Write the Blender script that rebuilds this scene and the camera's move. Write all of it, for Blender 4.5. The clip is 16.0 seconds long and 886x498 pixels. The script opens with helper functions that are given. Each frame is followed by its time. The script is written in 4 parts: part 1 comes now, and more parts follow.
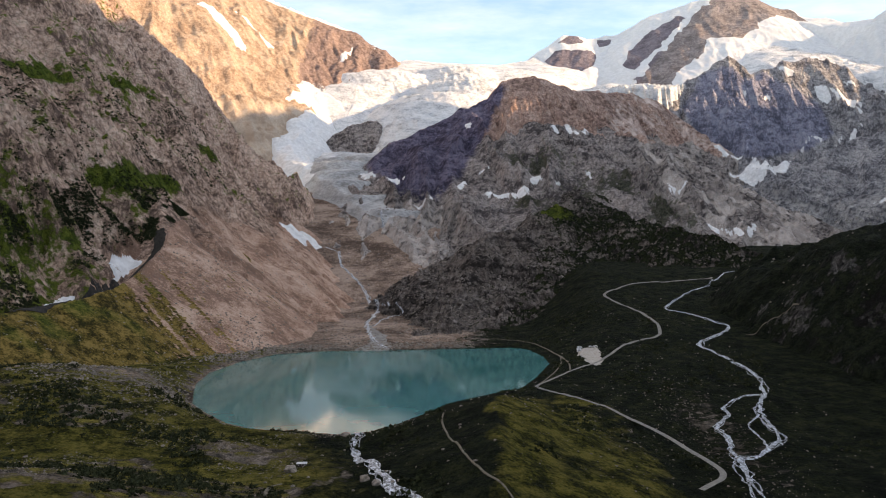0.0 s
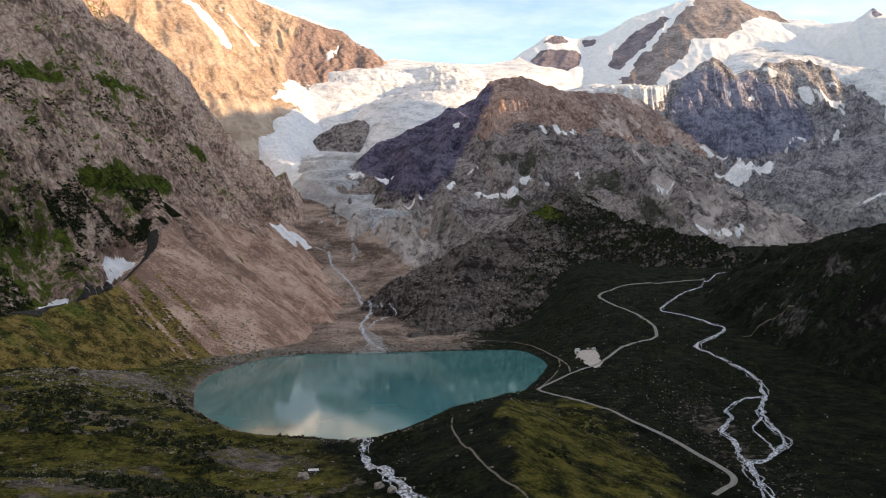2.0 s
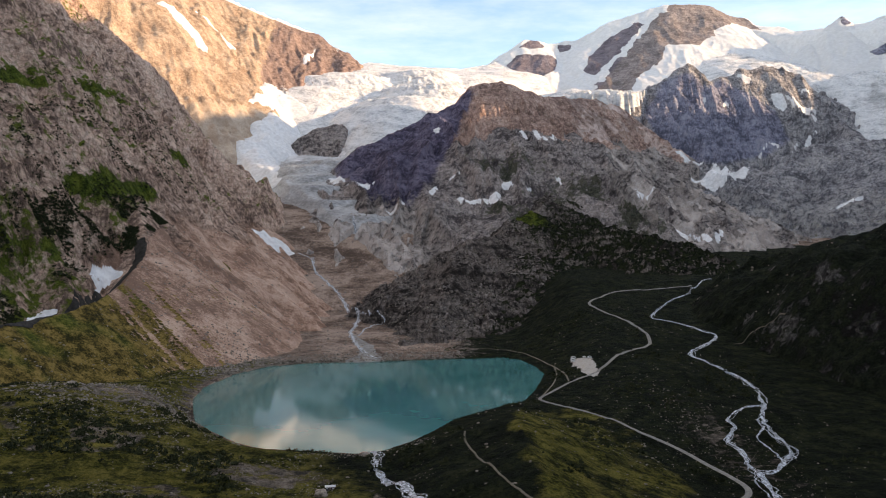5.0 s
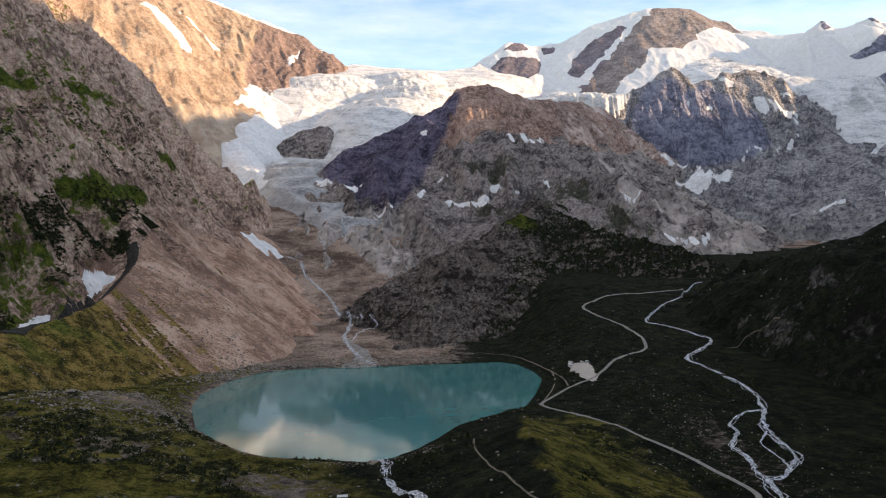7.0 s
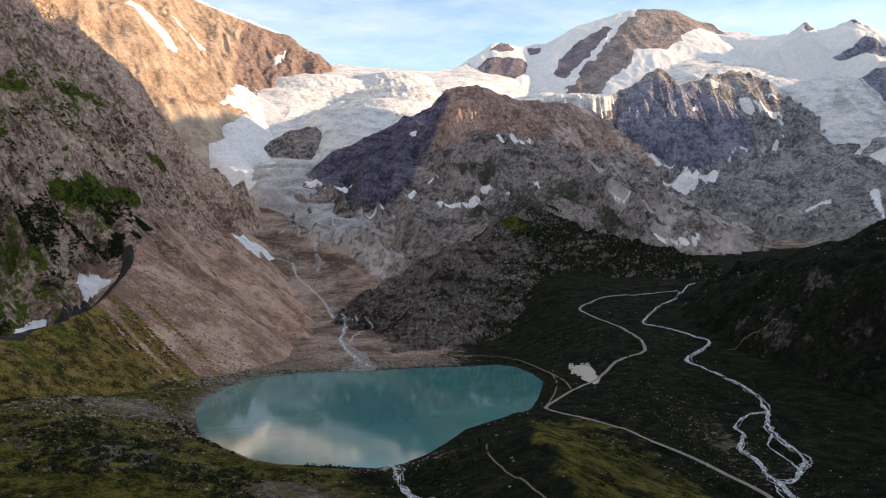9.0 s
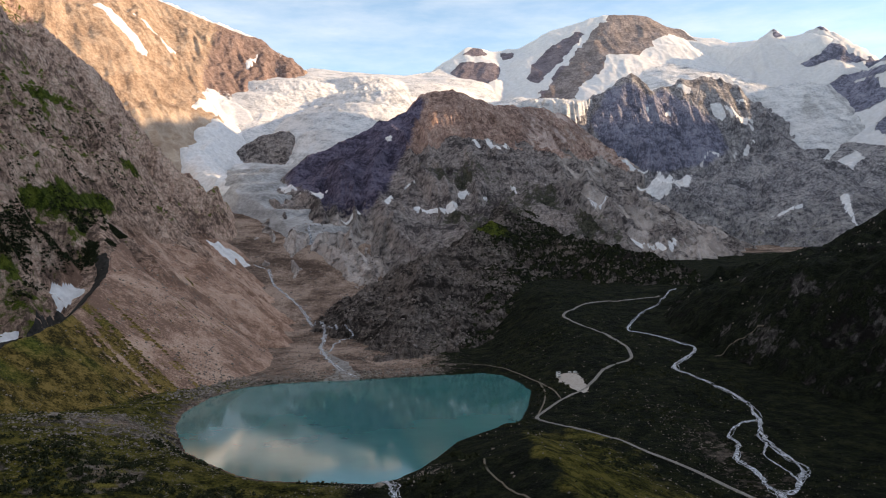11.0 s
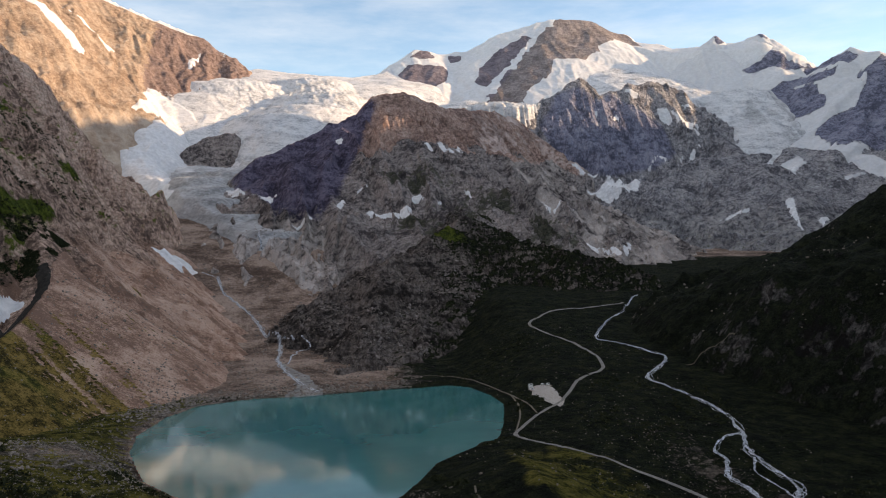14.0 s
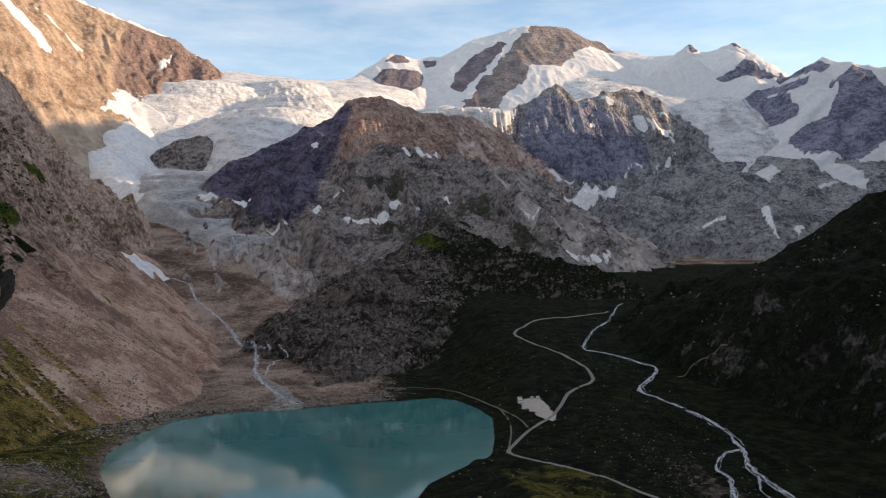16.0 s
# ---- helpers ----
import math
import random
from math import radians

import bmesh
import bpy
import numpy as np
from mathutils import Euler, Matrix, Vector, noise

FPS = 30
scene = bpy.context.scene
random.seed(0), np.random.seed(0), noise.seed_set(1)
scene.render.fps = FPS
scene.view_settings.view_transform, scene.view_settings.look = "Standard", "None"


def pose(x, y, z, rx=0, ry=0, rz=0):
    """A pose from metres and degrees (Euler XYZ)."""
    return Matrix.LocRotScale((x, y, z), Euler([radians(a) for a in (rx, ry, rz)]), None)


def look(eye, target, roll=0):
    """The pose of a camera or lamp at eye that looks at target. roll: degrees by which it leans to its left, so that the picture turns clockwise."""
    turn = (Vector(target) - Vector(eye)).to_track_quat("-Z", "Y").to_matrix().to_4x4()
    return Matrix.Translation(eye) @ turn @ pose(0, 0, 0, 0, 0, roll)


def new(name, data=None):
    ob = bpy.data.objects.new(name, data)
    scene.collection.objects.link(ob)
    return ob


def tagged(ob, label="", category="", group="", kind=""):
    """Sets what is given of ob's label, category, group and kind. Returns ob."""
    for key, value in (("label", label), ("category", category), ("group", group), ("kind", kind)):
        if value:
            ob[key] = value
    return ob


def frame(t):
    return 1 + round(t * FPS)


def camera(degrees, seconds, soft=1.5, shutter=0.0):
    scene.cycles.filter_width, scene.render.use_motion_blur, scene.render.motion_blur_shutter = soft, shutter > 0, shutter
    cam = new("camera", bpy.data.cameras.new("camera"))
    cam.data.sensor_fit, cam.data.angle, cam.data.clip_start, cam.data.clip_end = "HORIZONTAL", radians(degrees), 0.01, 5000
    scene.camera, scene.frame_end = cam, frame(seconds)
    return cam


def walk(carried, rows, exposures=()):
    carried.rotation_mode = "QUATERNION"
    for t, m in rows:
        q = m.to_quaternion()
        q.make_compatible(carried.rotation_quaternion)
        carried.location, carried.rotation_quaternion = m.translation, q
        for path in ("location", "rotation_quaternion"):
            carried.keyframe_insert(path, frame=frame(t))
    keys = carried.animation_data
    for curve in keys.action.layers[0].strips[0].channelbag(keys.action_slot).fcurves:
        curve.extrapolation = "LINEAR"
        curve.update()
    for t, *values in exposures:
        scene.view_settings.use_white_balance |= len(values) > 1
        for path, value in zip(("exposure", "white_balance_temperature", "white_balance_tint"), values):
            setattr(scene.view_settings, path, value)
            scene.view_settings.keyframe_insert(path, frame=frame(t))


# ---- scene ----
cam = camera(57.26, 16.0, soft=1.0)
PATH = [
    (0.0, -0.0, -0.0, 153.7, 88.53, 0.20, -0.00),
    (0.5, -4.3, 0.4, 154.7, 88.48, 0.18, -0.31),
    (1.0, -9.3, 0.8, 155.9, 88.42, 0.15, -0.64),
    (1.5, -14.0, 1.2, 157.0, 88.40, 0.12, -0.94),
    (2.0, -19.0, 1.5, 158.3, 88.41, 0.15, -1.27),
    (2.5, -23.6, 1.8, 159.5, 88.44, 0.12, -1.57),
    (3.0, -28.4, 2.2, 160.9, 88.47, 0.14, -1.90),
    (3.5, -33.1, 2.5, 162.0, 88.50, 0.16, -2.24),
    (4.0, -38.0, 3.1, 163.3, 88.52, 0.15, -2.60),
    (4.5, -42.7, 3.5, 164.3, 88.56, 0.13, -2.93),
    (5.0, -47.7, 4.1, 165.6, 88.59, 0.16, -3.31),
    (7.5, -72.3, 8.0, 170.8, 88.69, 0.17, -4.99),
    (8.0, -77.5, 8.8, 171.9, 88.70, 0.20, -5.31),
    (8.5, -82.5, 9.5, 172.8, 88.71, 0.22, -5.60),
    (9.0, -87.4, 11.2, 173.7, 88.64, 0.25, -5.88),
    (11.5, -106.3, 33.4, 178.4, 89.00, 0.40, -8.77),
    (12.0, -109.2, 39.8, 179.8, 89.02, 0.37, -9.54),
    (12.5, -112.1, 46.3, 180.7, 89.01, 0.43, -9.94),
    (13.0, -116.3, 53.4, 181.3, 89.00, 0.52, -10.56),
    (13.5, -120.8, 60.9, 182.2, 89.01, 0.59, -11.22),
    (14.0, -125.6, 68.6, 183.2, 89.09, 0.58, -12.01),
    (14.5, -129.3, 77.1, 183.7, 89.21, 0.47, -12.74),
    (15.0, -132.2, 86.4, 184.4, 89.29, 0.35, -13.26),
    (15.5, -134.2, 95.3, 185.2, 89.37, 0.28, -13.73),
    (16.0, -135.8, 104.2, 185.8, 89.45, 0.24, -14.06),
]
walk(cam, [(t, pose(x, y, z, rx, ry, rz)) for t, x, y, z, rx, ry, rz in PATH], exposures=((0, 1.47, 7600, 10), (5, 1.4, 7500, 10), (9, 1.29, 7300, 10), (12.5, 1.1, 7300, 10), (16, 0.97, 7250, 10)))

# ---- landforms: heights in metres above the lake ----
LAKE = [(-232, 747), (-246, 801), (-250, 864), (-233, 938), (-205, 990), (-159, 1012), (-126, 1016), (-96, 1013), (-60, 1019), (-18, 1026),
        (55, 1034), (88, 1040), (108, 1020), (119, 969), (120, 915), (108, 872), (96, 832), (78, 782), (70, 768), (56, 764), (46, 749), (25, 730), (4, 708),
        (-17, 666), (-36, 634), (-56, 610), (-70, 600), (-96, 606), (-123, 613), (-151, 621), (-172, 638), (-199, 675), (-222, 712)]


def lattice(ix, iy, seed):
    h = (ix.astype(np.int64) * 374761393 + iy.astype(np.int64) * 668265263 + seed * 2147483647) & 0xFFFFFFFF
    h = ((h ^ (h >> 13)) * 1274126177) & 0xFFFFFFFF
    return ((h ^ (h >> 16)) & 0xFFFF) / 32767.5 - 1.0


def noise2(x, y, seed=0):
    ix, iy = np.floor(x), np.floor(y)
    u, v = x - ix, y - iy
    u, v = u * u * u * (u * (u * 6 - 15) + 10), v * v * v * (v * (v * 6 - 15) + 10)
    a, b = lattice(ix, iy, seed), lattice(ix + 1, iy, seed)
    c, d = lattice(ix, iy + 1, seed), lattice(ix + 1, iy + 1, seed)
    return (a + (b - a) * u) * (1 - v) + (c + (d - c) * u) * v


def fbm(x, y, size, octaves=5, seed=0, gain=0.5, ridged=False):
    total, amp = 0, 1.0
    c, s = math.cos(0.6), math.sin(0.6)
    x, y = x / size, y / size
    for k in range(octaves):
        n = noise2(x, y, seed + k * 17)
        total = total + amp * ((1 - 2 * np.abs(n)) if ridged else n)
        x, y, amp = (c * x - s * y) * 2.03 + 5.7, (s * x + c * y) * 2.03 - 3.1, amp * gain
    return total


def smooth(a, b, v):
    t = np.clip((v - a) / (b - a), 0, 1)
    return t * t * (3 - 2 * t)


def ridge(X, Y, pts, left, right, foot=1e9, ease=0.5, rills=None):
    """A mountain crest through pts: falls with the slope left or right of its run, with the slope ease past foot metres.
    rills: width, depth and seed of the gullies that run down its sides."""
    best, reach, fall, run = np.full(np.shape(X), -1e4), np.zeros(np.shape(X)), np.zeros(np.shape(X)), 0.0
    for (ax, ay, az), (bx, by, bz) in zip(pts, pts[1:]):
        dx, dy = bx - ax, by - ay
        n = math.hypot(dx, dy)
        raw = ((X - ax) * dx + (Y - ay) * dy) / (n * n)
        t = np.clip(raw, 0, 1)
        px, py = X - ax - t * dx, Y - ay - t * dy
        d = np.hypot(px, py)
        side = (px * dy - py * dx) / (n * np.maximum(d, 1e-6))
        s = left + (right - left) * (0.5 + 0.5 * side)
        h = az + t * (bz - az) - s * np.minimum(d, foot) - ease * np.maximum(d - foot, 0)
        more = h > best
        best, reach, fall = np.where(more, h, best), np.where(more, run + raw * n, reach), np.where(more, d, fall)
        run += n
    if rills:
        wide, deep, seed = rills
        sway = 0.5 * wide * noise2(X / (1.6 * wide), Y / (1.6 * wide), seed + 3)
        best = best + deep * (fbm(reach + sway, 0.25 * fall, wide, 4, seed, 0.55, True) - 0.5) * smooth(0, 1.5 * wide, fall)
    return best


def outline_gap(X, Y, pts):
    """Metres inside an outline (outside: minus)."""
    best, inside = np.full(np.shape(X), 1e9), np.zeros(np.shape(X), bool)
    for (ax, ay), (bx, by) in zip(pts, pts[1:] + pts[:1]):
        dx, dy = bx - ax, by - ay
        t = np.clip(((X - ax) * dx + (Y - ay) * dy) / max(dx * dx + dy * dy, 1e-6), 0, 1)
        best = np.minimum(best, np.hypot(X - ax - t * dx, Y - ay - t * dy))
        inside ^= ((ay > Y) != (by > Y)) & (X < ax + (Y - ay) * dx / (dy if dy else 1e-9))
    return np.where(inside, best, -best)


def lake_gap(X, Y):
    """Metres outside the lake's shore (inside: minus)."""
    return -outline_gap(X, Y, LAKE)


def within(X, Y, pts, soft):
    """1 well inside an outline, 0 well outside it."""
    return smooth(-soft, soft, outline_gap(X, Y, pts))


def bump(X, Y, x, y, rx, ry, h, turn=0):
    c, s = math.cos(radians(turn)), math.sin(radians(turn))
    u, v = (c * (X - x) + s * (Y - y)) / rx, (-s * (X - x) + c * (Y - y)) / ry
    return h * np.exp(-(u * u + v * v))


HILL = [(64, 705, 9), (47, 625, 26), (36, 560, 33), (33, 480, 29), (31, 400, 21), (30, 300, 10)]   # the grassy ridge by the outlet


def valley(X, Y):
    west = np.interp(Y, [200, 330, 440, 505, 600, 1010, 1204, 1523, 1700, 1840, 1980, 2300, 2650, 3200], [6, 2, 1, 4, 5, 2, 6, 16, 62, 108, 160, 250, 310, 400])
    east = np.interp(Y, [200, 330, 450, 620, 750, 960, 1213, 1290, 1700, 2500, 3200], [-22, -14, -10, -8, 5, 26, 64, 80, 105, 140, 190])
    z = west + (east - west) * smooth(70, 200, X - 0.08 * (Y - 700))
    z = np.maximum(z, ridge(X, Y, HILL, 0.33, 0.3) + fbm(X, Y, 45, 4, 4) * 1.5)
    z = z + bump(X, Y, -350, 640, 150, 170, 38, 0) + bump(X, Y, -240, 360, 150, 90, 40, 0)
    rough = fbm(X, Y, 60, 6, 3) * 2.2 + fbm(X, Y, 9, 3, 8) * 0.35
    gap = lake_gap(X, Y)
    z = z + rough * smooth(0, 60, gap)
    rim = smooth(0, 45, gap)
    out = np.maximum(0.4 + 0.1 * gap, 0) * (1 - rim) + np.maximum(z, 0.5) * rim
    out = np.where(gap > 90, z, out * (1 - smooth(45, 90, gap)) + z * smooth(45, 90, gap))
    return np.where(gap < 0, np.maximum(-6, gap * 0.3), out)


def wall_west(X, Y):
    a = ridge(X, Y, [(-1420, 200, 900), (-1290, 600, 900), (-1140, 1000, 900), (-1080, 1165, 900), (-1025, 1350, 900), (-1000, 2050, 905)], 0.5, 1.15, 640, 0.74, (75, 13, 22))
    b = ridge(X, Y, [(-1000, 2050, 930), (-745, 2050, 650), (-637, 2060, 465), (-491, 2080, 389), (-445, 2100, 310), (-354, 2080, 222), (-301, 2020, 145)], 0.9, 1.35, 1e9, 0.5, (60, 9, 23))
    z = np.maximum(a, b)
    z = z + (fbm(X, Y, 150, 7, 21, 0.58, True) * 26 - 14) * smooth(40, 260, z) + fbm(X, Y, 30, 5, 24) * 2 - 3
    z = z - bump(X, Y, -470, 920, 58, 240, 88, -11.5)
    crest = np.interp(Y, [760, 850, 980, 1108, 1200], [-445, -429, -399, -383, -390])
    return z - 80 * smooth(-48, 8, X - crest) * (1 - smooth(1100, 1230, Y))


def moraine(X, Y):
    z = ridge(X, Y, [(-445, 760, 68), (-437, 798, 72), (-429, 850, 71), (-410, 900, 75), (-399, 980, 82), (-387, 1040, 100), (-383, 1108, 130), (-396, 1160, 160), (-440, 1230, 215)], 0.8, 0.72, 95, 0.7)
    return z + fbm(X, Y, 40, 4, 5) * 1.2


def sunlit_mountain(X, Y):
    z = ridge(X, Y, [(-2200, 3000, 1830), (-1350, 3560, 1460), (-838, 3830, 1235), (-597, 3860, 1146), (-386, 3870, 1064), (-278, 3880, 975)], 0.7, 0.86, 520, 1.0, (90, 15, 34))
    b = ridge(X, Y, [(-386, 3870, 1054), (-330, 3650, 820), (-380, 3450, 700)], 0.9, 0.8)
    return np.maximum(z, b) + fbm(X, Y, 110, 7, 33, 0.58, True) * 11 - 9


def rock_island(X, Y):
    z = ridge(X, Y, [(-440, 2965, 455), (-400, 2985, 497), (-350, 3000, 530), (-300, 3010, 550), (-245, 3015, 556)], 0.7, 1.25, 1e9, 0.5, (45, 7, 36))
    return z + fbm(X, Y, 60, 5, 37, 0.5, True) * 4 - 3


def brown_mountain(X, Y):
    a = ridge(X, Y, [(-243, 2480, 350), (-184, 2500, 402), (-81, 2530, 452), (-19, 2560, 493), (98, 2585, 549), (125, 2590, 566), (167, 2595, 590), (189, 2600, 615), (226, 2605, 627), (290, 2610, 639), (336, 2615, 636), (386, 2640, 622), (437, 2720, 612)], 0.7, 1.05, 165, 0.52, (75, 22, 42))
    b = ridge(X, Y, [(437, 2720, 620), (540, 2812, 630), (620, 2900, 642), (775, 3020, 636), (857, 3080, 598), (900, 3050, 552), (940, 3000, 512)], 0.7, 1.2, 230, 0.75, (60, 20, 43))
    return np.maximum(a, b) + fbm(X, Y, 120, 7, 41, 0.55, True) * 9 - 7


def knoll(X, Y):
    a = ridge(X, Y, [(-10, 1180, 20), (69, 1500, 122), (129, 1601, 154), (237, 1738, 188), (300, 1900, 215), (330, 2050, 250)], 0.56, 0.35)
    b = ridge(X, Y, [(237, 1738, 188), (315, 1701, 172), (408, 1601, 160), (466, 1500, 142), (511, 1450, 112), (532, 1399, 84)], 0.4, 0.5)
    return np.maximum(a, b) + fbm(X + 0.5 * Y, Y - 0.5 * X, 80, 7, 51, 0.62, True) * 11 - 8


def dark_massif(X, Y):
    a = ridge(X, Y, [(900, 3200, 676), (983, 3240, 718), (1034, 3255, 784), (1093, 3260, 813), (1141, 3265, 827), (1178, 3270, 813), (1228, 3280, 768), (1291, 3290, 799), (1365, 3300, 816), (1516, 3320, 847), (1564, 3320, 838), (1625, 3300, 800), (1683, 3260, 730), (1700, 3190, 650), (1692, 3050, 550), (1650, 2850, 458), (1600, 2650, 350), (1560, 2480, 235)], 0.5, 1.4, 300, 0.5, (95, 34, 62))
    b = ridge(X, Y, [(1560, 2900, 500), (1560, 2600, 400), (1520, 2420, 310), (1500, 2250, 200)], 0.55, 0.6, 1e9, 0.5, (90, 14, 63))
    c = ridge(X, Y, [(1230, 2720, 350), (1330, 2780, 410), (1450, 2830, 470), (1580, 2840, 492)], 0.5, 0.8, 300, 0.5, (75, 22, 64))
    return np.maximum.reduce([a, b, c]) - bump(X, Y, 1090, 2420, 130, 170, 60, 30) + fbm(X, Y, 130, 7, 61, 0.55, True) * 13 - 9


def main_peak(X, Y):
    a = ridge(X, Y, [(437, 4420, 1050), (560, 4435, 1122), (660, 4450, 1196), (720, 4452, 1203), (800, 4455, 1190), (940, 4460, 1204), (1134, 4480, 1310), (1291, 4480, 1360), (1446, 4470, 1405), (1696, 4460, 1404), (1882, 4450, 1341), (2017, 4430, 1259)], 0.6, 0.75, 1e9, 0.5, (90, 4, 73))
    b = ridge(X, Y, [(1330, 4470, 1355), (1250, 4100, 1010), (1200, 3850, 830)], 0.9, 0.6)
    c = ridge(X, Y, [(1903, 4420, 1296), (2060, 4250, 1228), (2160, 4000, 1172), (2320, 3840, 1175)], 0.4, 0.36, 130, 1.8)
    return np.maximum.reduce([a, b, c]) + fbm(X, Y, 200, 7, 71, 0.5, True) * 10 - 7


def far_peaks(X, Y):
    a = ridge(X, Y, [(2138, 3985, 1150), (2166, 3975, 1165), (2182, 3967, 1226), (2200, 3960, 1190), (2226, 3956, 1170), (2300, 3880, 1192), (2345, 3850, 1200), (2360, 3840, 1216), (2374, 3800, 1172), (2395, 3780, 1170), (2425, 3690, 1070), (2445, 3638, 985)], 0.8, 0.8, 1e9, 0.5, (70, 8, 82))
    b = ridge(X, Y, [(2420, 3600, 955), (2433, 3400, 992), (2459, 3300, 1018), (2509, 3200, 985), (2577, 3150, 958), (2700, 3060, 950), (2900, 2900, 950)], 0.7, 0.85, 500, 0.6, (110, 20, 83))
    c = ridge(X, Y, [(2433, 3560, 950), (2330, 3480, 900), (2203, 3440, 845), (2180, 3390, 740)], 0.9, 1.2, 1e9, 0.5, (60, 10, 84))
    return np.maximum.reduce([a, b, c]) + fbm(X, Y, 150, 6, 81, 0.5, True) * 9 - 6


def east_hill(X, Y):
    a = ridge(X, Y, [(1000, 300, 350), (800, 700, 255), (640, 1000, 180), (600, 1100, 158)], 0.3, 0.8, 180, 1.05)
    c = ridge(X, Y, [(600, 1100, 158), (557, 1150, 146), (515, 1200, 128), (475, 1249, 104), (440, 1285, 72)], 0.5, 0.8, 70, 1.2)
    b = ridge(X, Y, [(1250, 900, 420), (1000, 1080, 330), (831, 1160, 262), (827, 1265, 218), (825, 1320, 165)], 0.75, 0.7)
    return np.maximum.reduce([a, b, c]) + fbm(X, Y, 90, 7, 91, 0.55, True) * 9 - 6


def east_ridge(X, Y):
    # mostly out of view; heights set so its shadow falls over the valley
    z = ridge(X, Y, [(2700, -2500, 1500), (2600, -500, 1600), (2560, 1000, 1640), (2560, 1850, 1640), (2560, 1980, 1190), (2560, 2450, 1155), (2560, 2600, 1120), (2570, 2720, 1140), (2590, 2850, 1100), (2640, 2960, 1050), (2800, 3040, 960)], 2.3, 0.7)
    # unseen horn added to shade the lower glacier
    shade_horn = ridge(X, Y, [(2900, 2330, 1560), (2900, 2500, 1590), (2900, 2735, 1600)], 3.0, 3.0)
    return np.maximum(z, shade_horn) + fbm(X, Y, 200, 5, 101, 0.5, True) * 20


def north_ridge(X, Y):
    z = ridge(X, Y, [(-1800, 0, 880), (-1900, -900, 1050), (-900, -2300, 1100), (500, -2700, 1000), (1800, -2700, 1250), (2500, -2500, 1500)], 0.9, 0.9)
    return z + fbm(X, Y, 200, 5, 111, 0.5, True) * 20


def crevasses(X, Y, z):
    fall = np.maximum(bump(X, Y, 30, 3400, 300, 230, 1), bump(X, Y, 680, 3190, 330, 75, 1))
    fall = np.maximum(fall, np.maximum(np.maximum(bump(X, Y, 2000, 3500, 130, 420, 0.9), bump(X, Y, 1850, 3650, 330, 260, 0.6)), bump(X, Y, -150, 3000, 120, 220, 0.7)))
    crack = fbm(X + 0.5 * Y, Y * 1.6, 30, 4, 97, 0.58, True)
    return z + fbm(X, Y, 170, 5, 95) * 5 + crack * (0.35 + 9 * fall) - 3


def ice_fall(X, Y):
    main = ridge(X, Y, [(-60, 3290, 660), (20, 3370, 705), (90, 3517, 773), (60, 3800, 890), (20, 4073, 985)], 0.12, 0.12, 210, 1.0)
    flow = ridge(X, Y, [(-80, 3030, 560), (-60, 3290, 664)], 0.12, 0.12, 110, 1.2)
    col = ridge(X, Y, [(-420, 3719, 850), (-300, 3850, 930), (-175, 4023, 985), (270, 4022, 962), (430, 4224, 1020), (543, 4426, 1105)], 0.3, 0.3, 350, 0.85)
    return crevasses(X, Y, np.maximum.reduce([main, flow, col]))


def plateau(X, Y, front):
    """The high ice plain, rising to the south, that ends in a cliff at the line front."""
    z = np.interp(X, [300, 1150, 1450], [716, 716, 742]) + np.interp(X, [300, 1150, 1450], [0.13, 0.15, 0.385]) * (Y - 3270) + 22 * fbm(X, Y, 420, 3, 93) - 3.0 * np.maximum(front - Y, 0)
    z = np.minimum(z, np.interp(X, [300, 900, 1500, 2100], [965, 1050, 1190, 1235]) + 0.05 * (Y - 4200))
    return z - 0.22 * np.maximum(700 - X, 0) - 0.55 * np.maximum(X - 2080, 0)


def ice_shelf(X, Y):
    front = np.interp(X, [350, 480, 640, 830, 960, 1100, 1300], [3260, 3215, 3165, 3150, 3220, 3330, 3360]) + 14 * fbm(X, Y, 60, 3, 94) + 34 * np.abs(noise2(X / 13, Y / 90, 92)) + 20 * np.abs(noise2(X / 6, Y / 50, 91))
    return crevasses(X, Y, plateau(X, Y, front) - 2.0 * np.maximum(X - 1290, 0))


def snow_field(X, Y):
    front = np.interp(X, [1100, 1300, 1500, 1650, 1800], [3330, 3360, 3380, 3330, 3450]) + 12 * fbm(X, Y, 60, 3, 94)
    east = ridge(X, Y, [(2080, 3900, 1020), (2010, 3500, 840), (1950, 3250, 670), (1880, 3050, 455)], 0.2, 0.2, 170, 0.9)
    return crevasses(X, Y, np.maximum(plateau(X, Y, front) - 2.0 * np.maximum(1210 - X, 0), east + 14 * fbm(X, Y, 90, 4, 99)))


def ice_tongue(X, Y):
    z = ridge(X, Y, [(-121, 2082, 210), (-190, 2230, 256), (-268, 2354, 302), (-300, 2480, 340), (-230, 2620, 392), (-130, 2790, 440), (-70, 3120, 590)], 0.12, 0.12, 85, 1.3)
    basin = ridge(X, Y, [(-300, 2600, 372), (-335, 2740, 400), (-345, 2860, 432)], 0.1, 0.1, 110, 1.2)
    return crevasses(X, Y, np.maximum(z, basin))


def snow_apron(X, Y):
    z = ridge(X, Y, [(-320, 2505, 334), (-468, 2657, 374), (-560, 2850, 475), (-530, 3000, 545)], 0.2, 0.2, 48, 1.1)
    top = ridge(X, Y, [(-530, 3000, 550), (-520, 3150, 612), (-500, 3314, 676), (-430, 3600, 790)], 0.2, 0.2, 34, 0.95)
    return np.maximum(z, top) + fbm(X, Y, 70, 6, 95, 0.55) * 8


